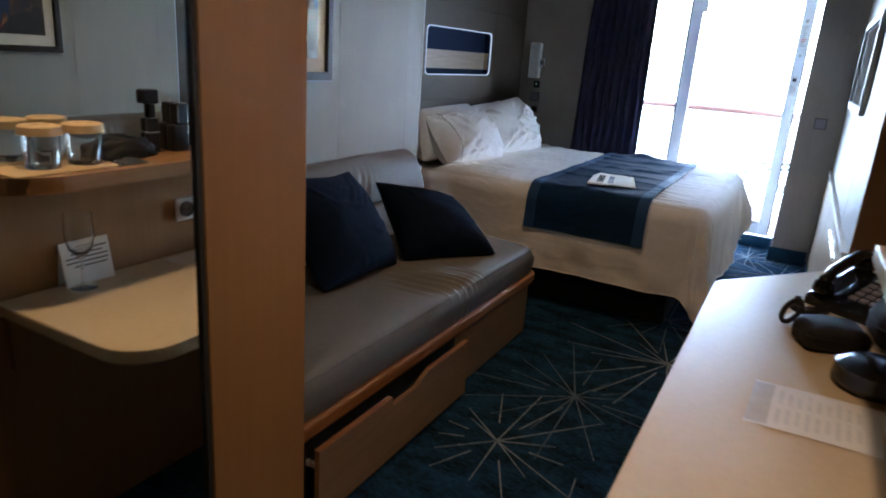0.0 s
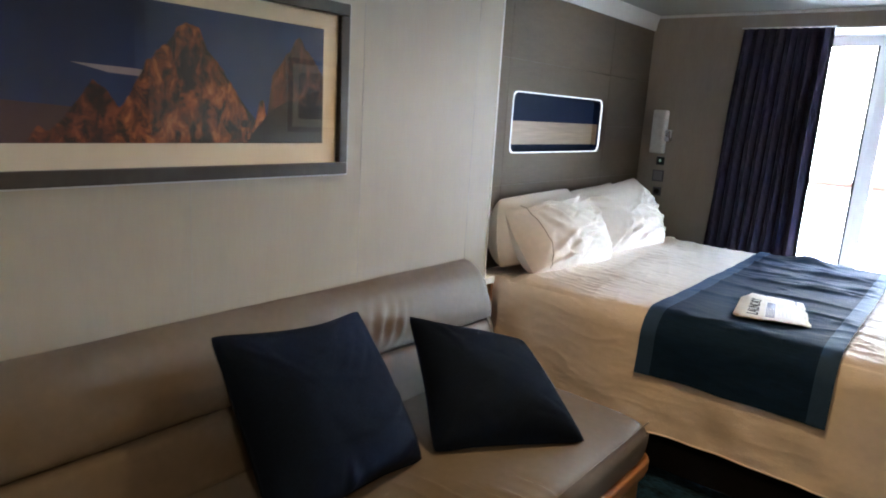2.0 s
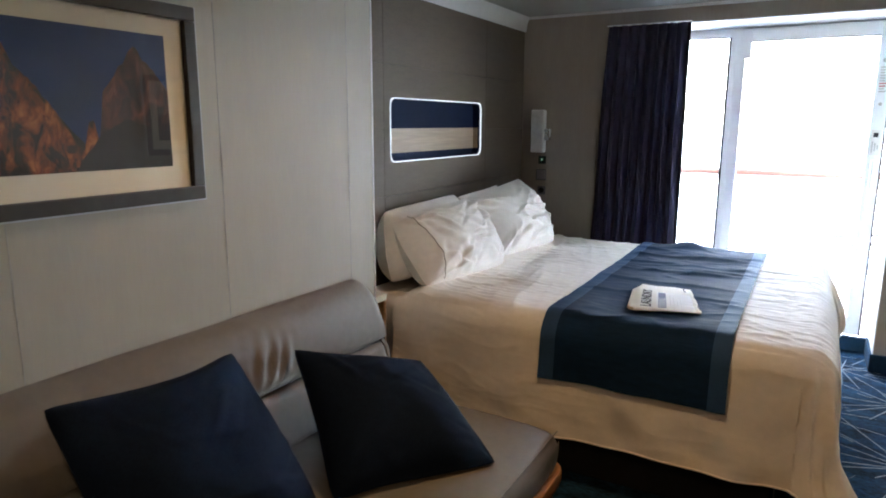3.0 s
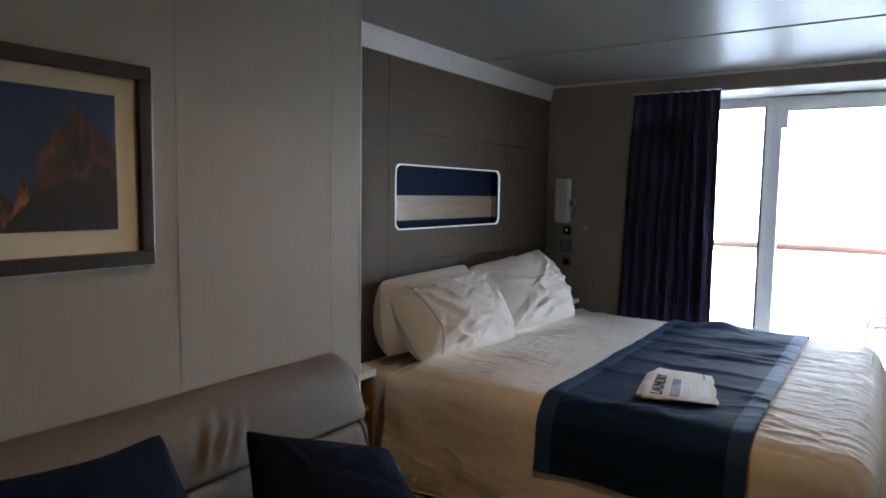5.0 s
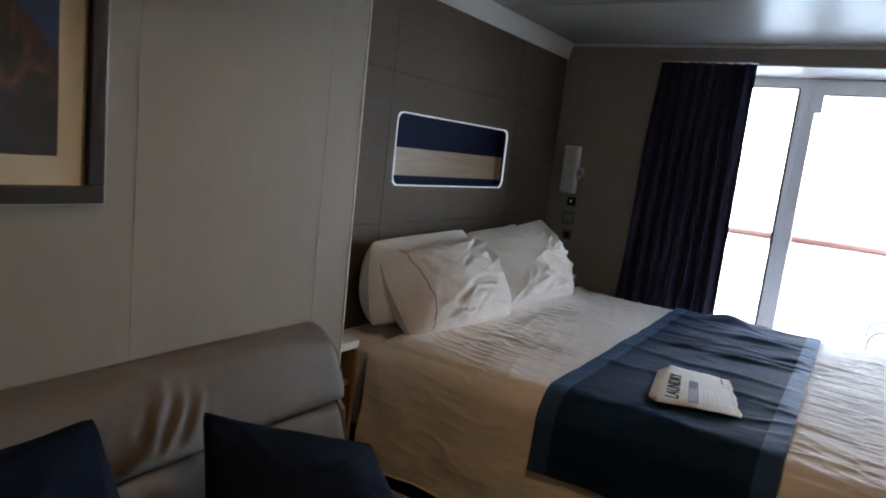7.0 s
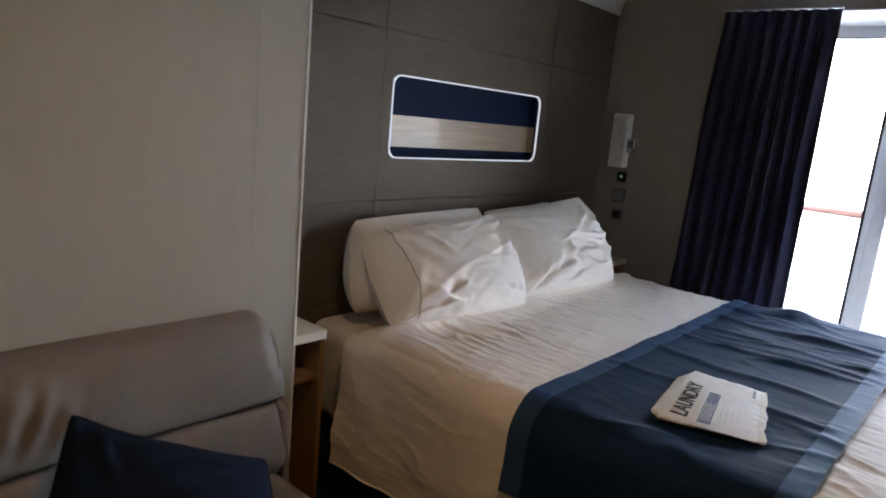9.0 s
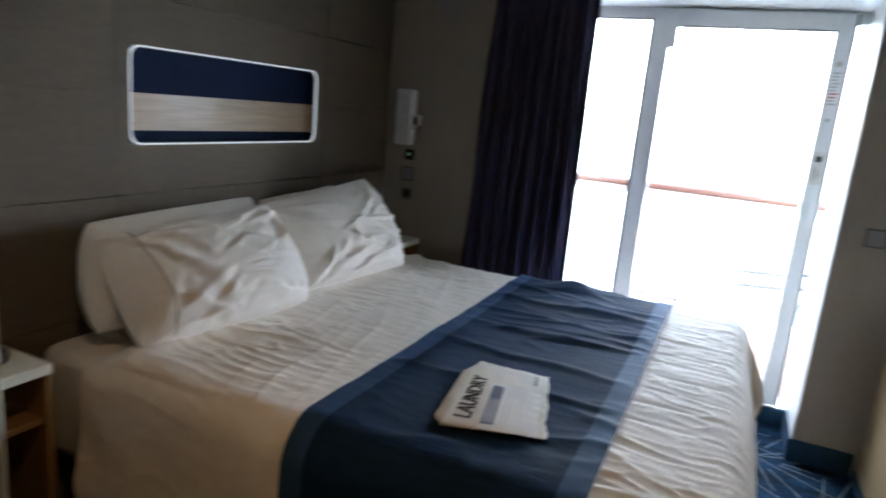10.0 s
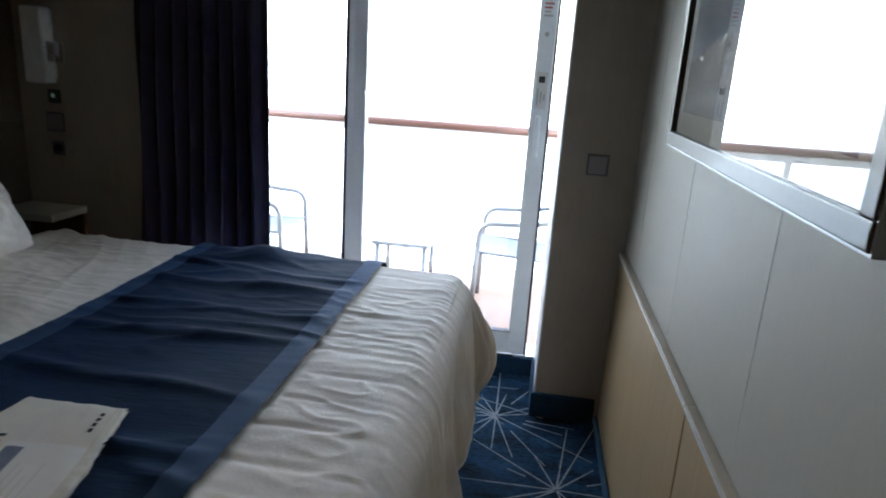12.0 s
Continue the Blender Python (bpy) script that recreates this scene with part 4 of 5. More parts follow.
def seams_of(x, y):
    """Quilting lines pressed into the duvet, running across it."""
    k = (y + 0.06 * x + 0.012 * wobble(x, y, 6.0, 4.0)) / 0.125
    return -0.0034 * math.exp(-(((k - round(k)) * 0.125) / 0.013) ** 2) * (0.5 + 1.2 * wobble(x, y, 7.0, 3.0)) * (0.45 if x < -1.25 else 1.0)


LEN, WID = XFT - XHD, YN - YS
D_FOOT, D_SIDE = 0.157 + 0.45, 0.157 + 0.385


def duvet_point(u, v):
    a = (LEN + D_FOOT) * u
    b_ = -D_SIDE + (WID + 2 * D_SIDE) * v
    p, drop = drape(a, b_, 0.0, 1.0)
    soft, fine = crumple(a, b_)
    s = soft + fine
    if drop < 0.02:
        p.z += s + seams_of(p.x, p.y)
        p.z += 0.016 * math.exp(-((a - 0.13 - 0.03 * wobble(b_, 0, 0, 2)) / 0.035) ** 2) - 0.035 * max(0.0, 1 - a / 0.09) ** 2
    else:
        m = 0.35 * s + 0.024 * wobble(a, b_ * 0.7, 5, 2.4)
        if b_ < 0 or b_ > WID:
            p.y += m * (-1 if b_ < 0 else 1)
        if a > LEN:
            p.x += m
        p.z += 0.25 * s
    p.z = max(p.z, 0.018)
    return p


duvet = thing("duvet", -1.2, 4.9, ZB, "creased white cotton duvet draped over the bed", "duvet")
part("cover", sheet(duvet_point, 330, 400), M_LINEN, duvet, "", True)
part("hem", tube([duvet_point(k / 90, 0.0) for k in range(91)] + [duvet_point(1.0, k / 90) for k in range(1, 91)] + [duvet_point(1 - k / 90, 1.0) for k in range(1, 91)], 0.004, 6), M_LINEN, duvet, "stitched white hem", True)


def runner_at(a, b_, lift):
    p, drop = drape(a, b_, lift, 1.0)
    soft, fine = crumple(a, b_)
    s = soft + 0.55 * fine
    ridge = 0.0
    for yr, h, tilt, w in ((0.42, 0.010, 0.05, 0.020), (0.66, 0.012, -0.06, 0.022), (0.92, 0.014, 0.04, 0.024), (1.10, 0.010, -0.03, 0.018), (1.30, 0.015, 0.05, 0.03), (1.45, 0.010, -0.10, 0.02)):
        ridge += 1.35 * h * math.exp(-((b_ - yr - tilt * (a - 1.05) - 0.02 * wobble(a, yr, 0, 4)) / w) ** 2) * (0.35 + 1.5 * abs(wobble(a, b_, yr, 3)))
    ridge += 0.042 * math.exp(-((a - 0.98) / 0.09) ** 2 - ((b_ - 1.60) / 0.07) ** 2)
    edge = min(1.0, max(0.0, (a - 0.715) / 0.07)) * min(1.0, max(0.0, (1.408 - a) / 0.07))
    if drop < 0.02:
        p.z += s + ridge * edge + lift * 0.2
    else:
        m = 0.35 * s + 0.024 * wobble(a, b_ * 0.7, 5, 2.4) + 0.003
        p.y += m * (-1 if b_ < 0 else 1)
    return p


A0, A1, EDGEW = 0.715, 1.408, 0.062
B0, B1 = -(0.157 + 0.15), WID + 0.157 + 0.12
runner = thing("bed_runner", -0.93, 4.9, ZB, "navy crinkled bed runner with blue satin borders laid over the duvet", "bed runner")
part("cloth", sheet(lambda u, v: runner_at(A0 + (A1 - A0) * u, B0 + (B1 - B0) * v, 0.010), 70, 240), M_RUNNER, runner, "", True)
part("border", sheet(lambda u, v: runner_at(A0 - 0.002 + EDGEW * u, B0 + (B1 - B0) * v, 0.0135), 8, 240), M_RUNEDGE, runner, "paler blue satin border", True)
part("border", sheet(lambda u, v: runner_at(A1 + 0.002 - EDGEW * u, B0 + (B1 - B0) * v, 0.0135), 8, 240), M_RUNEDGE, runner, "paler blue satin border", True)


pillow([(-2.065, 4.095, 0.722), (-2.09, 4.80, 0.722), (-2.150, 4.862, 1.066), (-2.110, 4.105, 1.056)], 0.33, "white pillow standing against the dark headboard", 31, 0.020, 40, 0.06)
pillow([(-1.865, 4.095, 0.722), (-1.805, 4.800, 0.715), (-2.075, 4.872, 1.045), (-2.080, 4.105, 1.016)], 0.28, "plump white pillow with tan hem stitching leaning on another", 57, 0.024, 60, 0.04, 0.12, 120)
pillow([(-2.14, 4.93, 0.722), (-2.13, 5.46, 0.722), (-2.135, 5.405, 1.078), (-2.160, 4.92, 1.045)], 0.20, "white pillow standing against the dark headboard", 61, 0.018, 30)
pillow([(-1.875, 4.830, 0.718), (-1.795, 5.560, 0.722), (-2.050, 5.552, 1.112), (-2.125, 4.820, 1.030)], 0.27, "plump white pillow leaning with one corner up", 93, 0.024, 60, 0.01, None, 120)

# laundry bag
bag = thing("laundry_bag", -0.89, 4.4, 0.73, "folded white paper laundry bag lying on the bed runner", "laundry bag")
BA, BB, BC, BD = Vector((-1.058, 4.600, 0)), Vector((-0.811, 4.606, 0)), Vector((-0.717, 4.247, 0)), Vector((-0.985, 4.160, 0))


def bag_at(u, v, up=0.0):
    """u from the lettered edge to the sealed edge, v from the near edge to the far edge."""
    p = (BD * (1 - u) + BC * u) * (1 - v) + (BA * (1 - u) + BB * u) * v
    rag = 0.007 * wobble(v, 0, 0, 7) + 0.006 * wobble(v, 2, 0, 25)
    p += Vector((1, -0.1, 0)) * rag * max(0.0, (u - 0.8) / 0.2)
    p += Vector((0.2, 1, 0)) * 0.004 * wobble(u, 5, 0, 6) * max(0.0, abs(2 * v - 1) - 0.7) / 0.3
    p += Vector((0.035, -0.02, 0)) * max(0.0, 1 - u / 0.15) * max(0.0, (v - 0.8) / 0.2)
    p += Vector((0.02, 0.03, 0)) * max(0.0, 1 - u / 0.10) * max(0.0, 1 - v / 0.12)
    puff = 0.008 * (max(0, 1 - (2 * u - 1) ** 4) * max(0, 1 - (2 * v - 1) ** 4)) ** 0.5
    return Vector((p.x, p.y, 0.737 + puff + 0.0025 * wobble(u, v, 0, 4) * (1 if 0.02 < u < 0.98 else 0.3) + 0.004 * wobble(u * 3, v * 14, 1, 1) * max(0.0, (u - 0.75) / 0.25) - 0.007 * max(0.0, 1 - u / 0.12) + 0.0012 * crease(u * 6, v * 3, 4.0, 1.0, 2.0) + up))


bagmesh = sheet(lambda u, v: bag_at(u, v), 40, 40)
me = bpy.data.meshes.new("tmp")
low = sheet(lambda u, v: bag_at(u, v) * 1.0 - Vector((0, 0, 0.004 + 1.3 * max(0.0, bag_at(u, v).z - 0.737))), 20, 20)
low.to_mesh(me)
low.free()
bagmesh.from_mesh(me)
bpy.data.meshes.remove(me)
part("body", bagmesh, M_BAG, bag, "", True)


def bag_patch(name, u0, u1, v0, v1, mat, label="", up=0.0015):
    return part(name, sheet(lambda u, v: bag_at(u0 + (u1 - u0) * u, v0 + (v1 - v0) * v, up), 6, 10), mat, bag, label)


bag_patch("seal", 0.925, 0.985, 0.03, 0.97, M_MAT, "creased seal strip")
for k in range(4):
    bag_patch("brand_mark", 0.845, 0.875, 0.72 + 0.05 * k, 0.755 + 0.05 * k, M_INK)
font = bpy.data.curves.new("laundry_word", "FONT")
font.body, font.size, font.extrude, font.align_x = "LAUNDRY", 0.060, 0.0006, "CENTER"
font.offset = 0.0008
word = new("word", font)
bpy.context.view_layer.update()
wm = bpy.data.meshes.new_from_object(word.evaluated_get(bpy.context.evaluated_depsgraph_get()))
bpy.data.objects.remove(word)
wb = bmesh.new()
wb.from_mesh(wm)
bpy.data.meshes.remove(wm)
ev = (BA - BD).normalized()
for v in wb.verts:
    vv = 0.385 + v.co.x / (BA - BD).length
    uu = 0.330 - v.co.y / (BC - BD).length
    p = bag_at(uu, vv, 0.0018 + v.co.z)
    v.co = p
part("lettering", wb, M_INK, bag, "black word LAUNDRY")

# the printed list that lies on the bag
form = thing("laundry_list", -0.84, 4.35, 0.75, "white printed laundry list lying on the paper bag", "paper slip")


def form_patch(name, u0, u1, v0, v1, mat, label="", up=0.0045):
    def at(u, v):
        uu, vv = u0 + (u1 - u0) * u, v0 + (v1 - v0) * v
        p = bag_at(uu, max(0.02, vv), up + 0.0015 * math.sin(5 * uu))
        if vv < 0.02:
            p += (bag_at(uu, 0.02) - bag_at(uu, 0.12)) * (0.02 - vv) * 10
        return p
    return part(name, sheet(at, 8, 12), mat, form, label)


form_patch("page", 0.405, 0.93, -0.035, 0.60, M_PAPER)
form_patch("printed_panel", 0.43, 0.545, 0.02, 0.56, M_INKBLUE, "grey-blue printed panel", 0.0055)
for k in range(5):
    form_patch("print_line", 0.442 + 0.02 * k, 0.449 + 0.02 * k, 0.04, 0.36 - 0.04 * (k % 2), M_PAPER, "", 0.0064)
for k in range(4):
    form_patch("print_line", 0.60 + 0.05 * k, 0.605 + 0.05 * k, 0.10, 0.46 - 0.05 * (k % 3), M_INKGREY, "", 0.0055)

# bedside shelves
def nightstand(x, ya, yb):
    t = thing("bedside_shelf", x, (ya + yb) / 2, 0, "narrow cream-topped bedside shelf of maple with an open compartment", "bedside table", "bedside shelves")
    part("top", box(XH + 0.001, x, ya, yb, 0.708, 0.738, 0.003), M_MAT, t)
    part("shelf", box(XH + 0.001, x - 0.02, ya + 0.002, yb - 0.018, 0.565, 0.583, 0.002), M_WOODY, t)
    part("side_panel", box(XH + 0.001, x - 0.006, yb - 0.018, yb - 0.001, 0.0, 0.7075), M_WOOD, t)
    part("bottom", box(XH + 0.001, x - 0.02, ya + 0.002, yb - 0.019, 0.10, 0.12), M_WOOD, t)
    return t


nightstand(-1.945, 3.7185, 3.88)
nightstand(-2.00, 5.90, 6.115)
clock = thing("alarm_clock", -2.06, 3.79, 0.739, "small black rounded alarm clock on the bedside shelf", "clock")
part("body", lathe([(0.0, 0.0), (0.036, 0.0), (0.042, 0.012), (0.040, 0.030), (0.028, 0.040), (0.0, 0.042)], -2.06, 3.79, 0.739, 24), M_BLACK, clock, "", True)
cup = thing("dark_cup", -2.05, 3.78, 0.584, "small dark cup on the lower bedside shelf", "cup")
part("body", lathe([(0.0, 0.0), (0.026, 0.0), (0.031, 0.05), (0.028, 0.05), (0.023, 0.005), (0.0, 0.005)], -2.05, 3.78, 0.584, 20), M_BLACK, cup, "", True)

# reading lamp and switches on the window wall
sc = thing("wall_lamp", -2.12, YW, 1.26, "slim white box-shaped wall lamp with a small reading head", "wall lamp")
part("back_plate", box(-2.165, -2.085, YW - 0.016, YW - 0.001, 1.275, 1.545, 0.003), M_SILVER, sc)
part("shade", box(-2.172, -2.078, YW - 0.085, YW - 0.0165, 1.258, 1.558, 0.010, 3), M_SCONCE, sc, "opal white shade")
part("reading_head", box(-2.077, -2.038, YW - 0.07, YW - 0.012, 1.345, 1.425, 0.006), M_SILVER, sc, "small silver swivel head")


def plate(name, x, z, w, mat, label, category, rocker=True):
    t = thing(name, x, YW, z - w / 2, label, category)
    part("cover", box(x - w / 2, x + w / 2, YW - 0.010, YW - 0.001, z - w / 2, z + w / 2, 0.003), mat, t)
    if rocker:
        part("rocker", box(x - w * 0.40, x + w * 0.40, YW - 0.0145, YW - 0.0105, z - w * 0.40, z + w * 0.40, 0.0015), M_ROCKER if mat is M_PLATE else mat, t)
    return t


p1 = plate("lamp_switch", -2.107, 1.203, 0.058, M_BLACK, "small black lamp switch with a green pilot light", "switch")
part("pilot_light", box(-2.114, -2.100, YW - 0.0165, YW - 0.0150, 1.198, 1.214, 0.0005, 1), M_GREEN, p1, "pale green pilot light")
plate("light_switch", -2.112, 1.096, 0.082, M_PLATE, "square grey light switch on the taupe wall", "switch")
p3 = plate("round_socket", -2.106, 0.984, 0.062, M_PLATE, "small grey socket with a round well", "socket", False)
b = lathe([(0.0, 0.0), (0.018, 0.0), (0.019, 0.005), (0.022, 0.006), (0.022, 0.0)], 0, 0, 0, 22)
b.transform(Matrix.Translation((-2.106, YW - 0.0105, 0.984)) @ Euler((radians(90), 0, 0)).to_matrix().to_4x4())
part("well", b, M_BLACK, p3, "dark round well", True)
plate("light_switch", 0.170, 1.098, 0.083, M_PLATE, "square grey light switch on the taupe pier", "switch")

# ---- curtain ----
def curtain_point(u, v):
    z = 2.088 - (2.088 - 0.02) * v
    x0, x1 = -1.652 - 0.085 * v ** 0.8, -1.138 + 0.006 * v
    x = x0 + (x1 - x0) * (u + 0.008 * math.sin(19 * u + 2) * (1 - u) * u * 4)
    k = 2 * math.pi * 8.5 * (u + 0.02 * wobble(u, v, 0, 3))
    deep = 0.020 + 0.016 * v
    return (x + 0.006 * math.sin(k * 2 + 1), YW - 0.062 + deep * math.sin(k) + 0.010 * wobble(u * 3, v, 1, 2), z)


cur = thing("curtain", -1.4, YW - 0.06, 0.02, "dark navy pleated blackout curtain drawn to the side", "curtain")
cb = sheet(curtain_point, 200, 40)
part("cloth", cb, M_CURTAIN, cur, "", True)
part("rail", box(-1.66, -1.132, YW - 0.075, YW - 0.045, 2.089, 2.0945), M_WHITE, cur)

# ---- balcony door ----
YD = 6.53
fixed = tagged(thing("window_1", -1.2, YD, 0.1, "white framed fixed glass pane beside the balcony door", "window"), kind="structure")
part("window_frame", box(-1.519, 0.022, YD, YD + 0.06, 2.030, 2.0875), M_PVC, fixed)
part("window_frame", box(-1.519, -1.46, YD, YD + 0.06, 0.1, 2.0295), M_PVC, fixed)
part("window_frame", box(-1.459, -0.9625, YD, YD + 0.06, 0.1, 0.19), M_PVC, fixed)
part("window_frame", box(-0.948, -0.905, YD, YD + 0.06, 0.1, 2.0295), M_PVC, fixed)
part("gasket", box(-0.962, -0.9485, YD - 0.002, YD + 0.03, 0.19, 2.0295), M_GASKET, fixed, "black gasket")
part("gasket", box(-1.459, -0.9625, YD - 0.002, YD + 0.03, 2.0255, 2.0297), M_GASKET, fixed, "black gasket")
part("pane", box(-1.462, -0.946, YD + 0.026, YD + 0.034, 0.188, 2.032), M_GLASS, fixed).visible_shadow = False
structure("door_sill", box(-1.519, 0.0225, 6.5005, 6.66, 0.0, 0.099, 0.003), M_SILVER, "brushed metal sill of the balcony door", "door sill")

door = tagged(thing("door_1", -0.45, YD - 0.03, 0.105, "white framed sliding glass balcony door standing slightly open", "door"), kind="structure")
y0, y1 = YD - 0.045, YD - 0.003
part("stile", box(-0.912, -0.850, y0, y1, 0.108, 2.075, 0.003), M_PVC, door)
part("stile", box(-0.106, -0.034, y0, y1, 0.108, 2.075, 0.003), M_PVC, door)
part("rail", box(-0.8495, -0.1065, y0, y1, 1.995, 2.075, 0.003), M_PVC, door)
part("rail", box(-0.8495, -0.1065, y0, y1, 0.108, 0.215, 0.003), M_PVC, door)
part("gasket", box(-0.849, -0.107, y0 + 0.002, y1, 1.990, 1.9945), M_GASKET, door, "black gasket")
part("gasket", box(-0.849, -0.107, y0 + 0.002, y1, 0.2155, 0.220), M_GASKET, door, "black gasket")
part("gasket", box(-0.1105, -0.1065, y0 + 0.004, y1, 0.22, 1.99), M_PVC, door)
part("gasket", box(-0.0335, -0.023, y0 + 0.004, y1 - 0.004, 0.108, 2.07), M_GASKET, door, "black edge seal")
part("pane", box(-0.852, -0.104, y0 + 0.018, y0 + 0.025, 0.213, 1.997), M_GLASS, door).visible_shadow = False
grip = part("pull", box(-0.868, -0.846, y0 - 0.022, y0 - 0.001, 1.05, 1.305, 0.005), M_PVC, door, "white pull bar")
lever = part("handle", box(-0.084, -0.062, y0 - 0.028, y0 - 0.001, 1.065, 1.245, 0.006), M_PVC, door, "white upright door handle")
part("lock_bracket", box(-0.885, -0.815, y0 - 0.020, y0 - 0.001, 1.885, 2.05, 0.003), M_PVC, door, "white lock bracket")
part("lock_latch", box(-0.8145, -0.795, y0 - 0.012, y0 - 0.002, 1.985, 2.005, 0.002), M_PVC, door)
sign = part("sticker", box(-0.096, -0.048, y0 - 0.002, y0 - 0.0005, 1.275, 1.43), M_PAPER, door, "white door instruction sticker")
part("pictogram", box(-0.086, -0.060, y0 - 0.0028, y0 - 0.0021, 1.385, 1.412), M_INK, sign, "black pictogram")
for k in range(3):
    part("pictogram", box(-0.090 + 0.014 * k, -0.083 + 0.014 * k, y0 - 0.0028, y0 - 0.0021, 1.29 + 0.01 * k, 1.36 - 0.012 * k), M_INKGREY, sign)
for k in range(10):
    part("print_line", box(-0.090, -0.052 - 0.006 * (k % 3), y0 - 0.0015, y0 - 0.0005, 1.80 - 0.016 * k, 1.807 - 0.016 * k), M_INKRED if k in (6, 7) else M_INKGREY, door)
part("print_mark", prism(arc(-0.071, 1.585, 0.010, 0, 345, 15), "y", y0 - 0.0015, y0 - 0.0005), M_INKGREY, door)
part("print_mark", prism(arc(-0.071, 1.845, 0.014, 0, 345, 15), "y", y0 - 0.0015, y0 - 0.0005), M_INKGREY, door)

# ---- balcony and sea ----
deck = structure("balcony_floor", box(-3.2, 1.4, 6.661, 8.1, -0.1, 0.0), M_DECK, "pale teak planked balcony floor", "deck")
# unseen deck above, added to block sun and high sky; ends short of rail
structure("balcony_sky_block", box(-3.2, 1.4, 6.621, 7.35, 2.32, 2.44), M_HULL, "unseen white plated slab over the balcony, added to block sky light", "deck")
YRL = 7.9
rail = thing("balcony_railing", -0.9, YRL, 0, "varnished teak handrail over clear glass panels", "railing")
part("handrail", prism(round_rect(YRL - 0.045, YRL + 0.045, 1.03, 1.082, 0.02, 4), "x", -3.2, 1.4), M_TEAK, rail, "varnished teak handrail", True)
part("clamp_rail", box(-3.2, 1.4, YRL - 0.02, YRL + 0.02, 0.985, 1.0295, 0.004), M_HULL, rail, "white clamp rail")
part("bottom_rail", box(-3.2, 1.4, YRL - 0.02, YRL + 0.02, 0.06, 0.11, 0.004), M_HULL, rail)
for k in range(4):
    part("glass_panel", box(-3.15 + 1.14 * k, -2.05 + 1.14 * k, YRL - 0.005, YRL + 0.005, 0.105, 0.99), M_GLASS, rail).visible_shadow = False
for k in range(5):
    part("post", box(-3.20 + 1.14 * k, -3.165 + 1.14 * k, YRL - 0.018, YRL + 0.018, 0.0, 0.985, 0.003), M_HULL, rail)


def balcony_chair():
    t = thing("balcony_chair", 0, 0, 0, "silver tubular balcony chair with a pale blue mesh seat", "chair", "balcony chairs")
    for y in (-0.22, 0.22):
        side = [(-0.26, y, 0.012), (-0.25, y, 0.30), (-0.245, y, 0.48)] + [(-0.165 - 0.08 * math.cos(radians(a)), y, 0.505 + 0.08 * math.sin(radians(a))) for a in range(0, 91, 15)] + [(0.05, y, 0.598), (0.16, y, 0.618), (0.225, y, 0.625)]
        part("arm", tube(side, 0.0145, 10), M_TUBE, t, "", True)
        part("leg", tube([(0.27, y, 0.012), (0.20, y, 0.38), (0.24, y, 0.62), (0.29, y, 0.86)], 0.014, 10), M_TUBE, t, "", True)
        part("seat_bar", tube([(-0.25, y * 0.93, 0.41), (0.0, y * 0.93, 0.40), (0.21, y * 0.93, 0.385)], 0.010, 8), M_TUBE, t, "", True)
    part("seat", sheet(lambda u, v: (-0.25 + 0.46 * u, -0.2 + 0.4 * v, 0.415 - 0.03 * u - 0.02 * math.sin(math.pi * v)), 10, 10), M_SLING, t, "pale blue mesh seat", True)
    part("backrest", sheet(lambda u, v: (0.205 + 0.09 * u, -0.2 + 0.4 * v, 0.45 + 0.40 * u), 10, 10), M_SLING, t, "pale blue mesh back", True)
    return t


ch = balcony_chair()
ch.matrix_basis = pose(-0.10, 7.38, 0.0)
copy_thing(ch, pose(-1.78, 7.38, 0.0, 0, 0, 180))
tab = thing("balcony_table", -0.79, 7.3, 0, "small silver tube side table on the balcony", "table")
part("top", prism(round_rect(-0.97, -0.62, 7.12, 7.46, 0.03), "z", 0.410, 0.432, 0.004), M_TUBE, tab)
for x in (-0.93, -0.65):
    for y in (7.14, 7.44):
        part("leg", tube([(x, y, 0.012), (x, y, 0.411)], 0.014, 8), M_TUBE, tab, "", True)
sea = structure("water", box(-1500, 1500, 8.6, 3000, -18.3, -18.0), M_SEA, "flat grey open sea", "sea")

# ---- framed pictures ----
def picture(name, x, facing, ya, yb, za, zb, label, art):
    """A framed print hung on a wall at x; facing: 1 towards +x, -1 towards -x."""
    t = thing(name, x, (ya + yb) / 2, za, label, "picture")
    def bx(d0, d1, y0, y1, z0, z1, bevel=0.0):
        lo, hi = sorted((x + facing * d0, x + facing * d1))
        return box(lo, hi, y0, y1, z0, z1, bevel)
    w = 0.036
    part("moulding", bx(0.001, 0.030, ya, yb, za, za + w, 0.003), M_FRAME, t)
    part("moulding", bx(0.001, 0.030, ya, yb, zb - w, zb, 0.003), M_FRAME, t)
    part("moulding", bx(0.001, 0.030, ya, ya + w, za + w + 0.0005, zb - w - 0.0005, 0.003), M_FRAME, t)
    part("moulding", bx(0.001, 0.030, yb - w, yb, za + w + 0.0005, zb - w - 0.0005, 0.003), M_FRAME, t)
    e = 0.004
    part("silver_lip", bx(0.004, 0.026, ya - e, yb + e, za - e, za - 0.0003), M_LIP, t, "bright outer lip")
    part("silver_lip", bx(0.004, 0.026, yb + 0.0003, yb + e, za, zb), M_LIP, t, "bright outer lip")
    part("silver_lip", bx(0.004, 0.026, ya - e, ya - 0.0003, za, zb), M_LIP, t, "bright outer lip")
    part("mount", bx(0.006, 0.014, ya + w - 0.004, yb - w + 0.004, za + w - 0.004, zb - w + 0.004), M_MAT, t, "cream mount")
    g = part("glazing", bx(0.0185, 0.0205, ya + w - 0.003, yb - w + 0.003, za + w - 0.003, zb - w + 0.003), M_GLASS, t)
    g.visible_shadow = False
    art(t, x, facing)
    return t


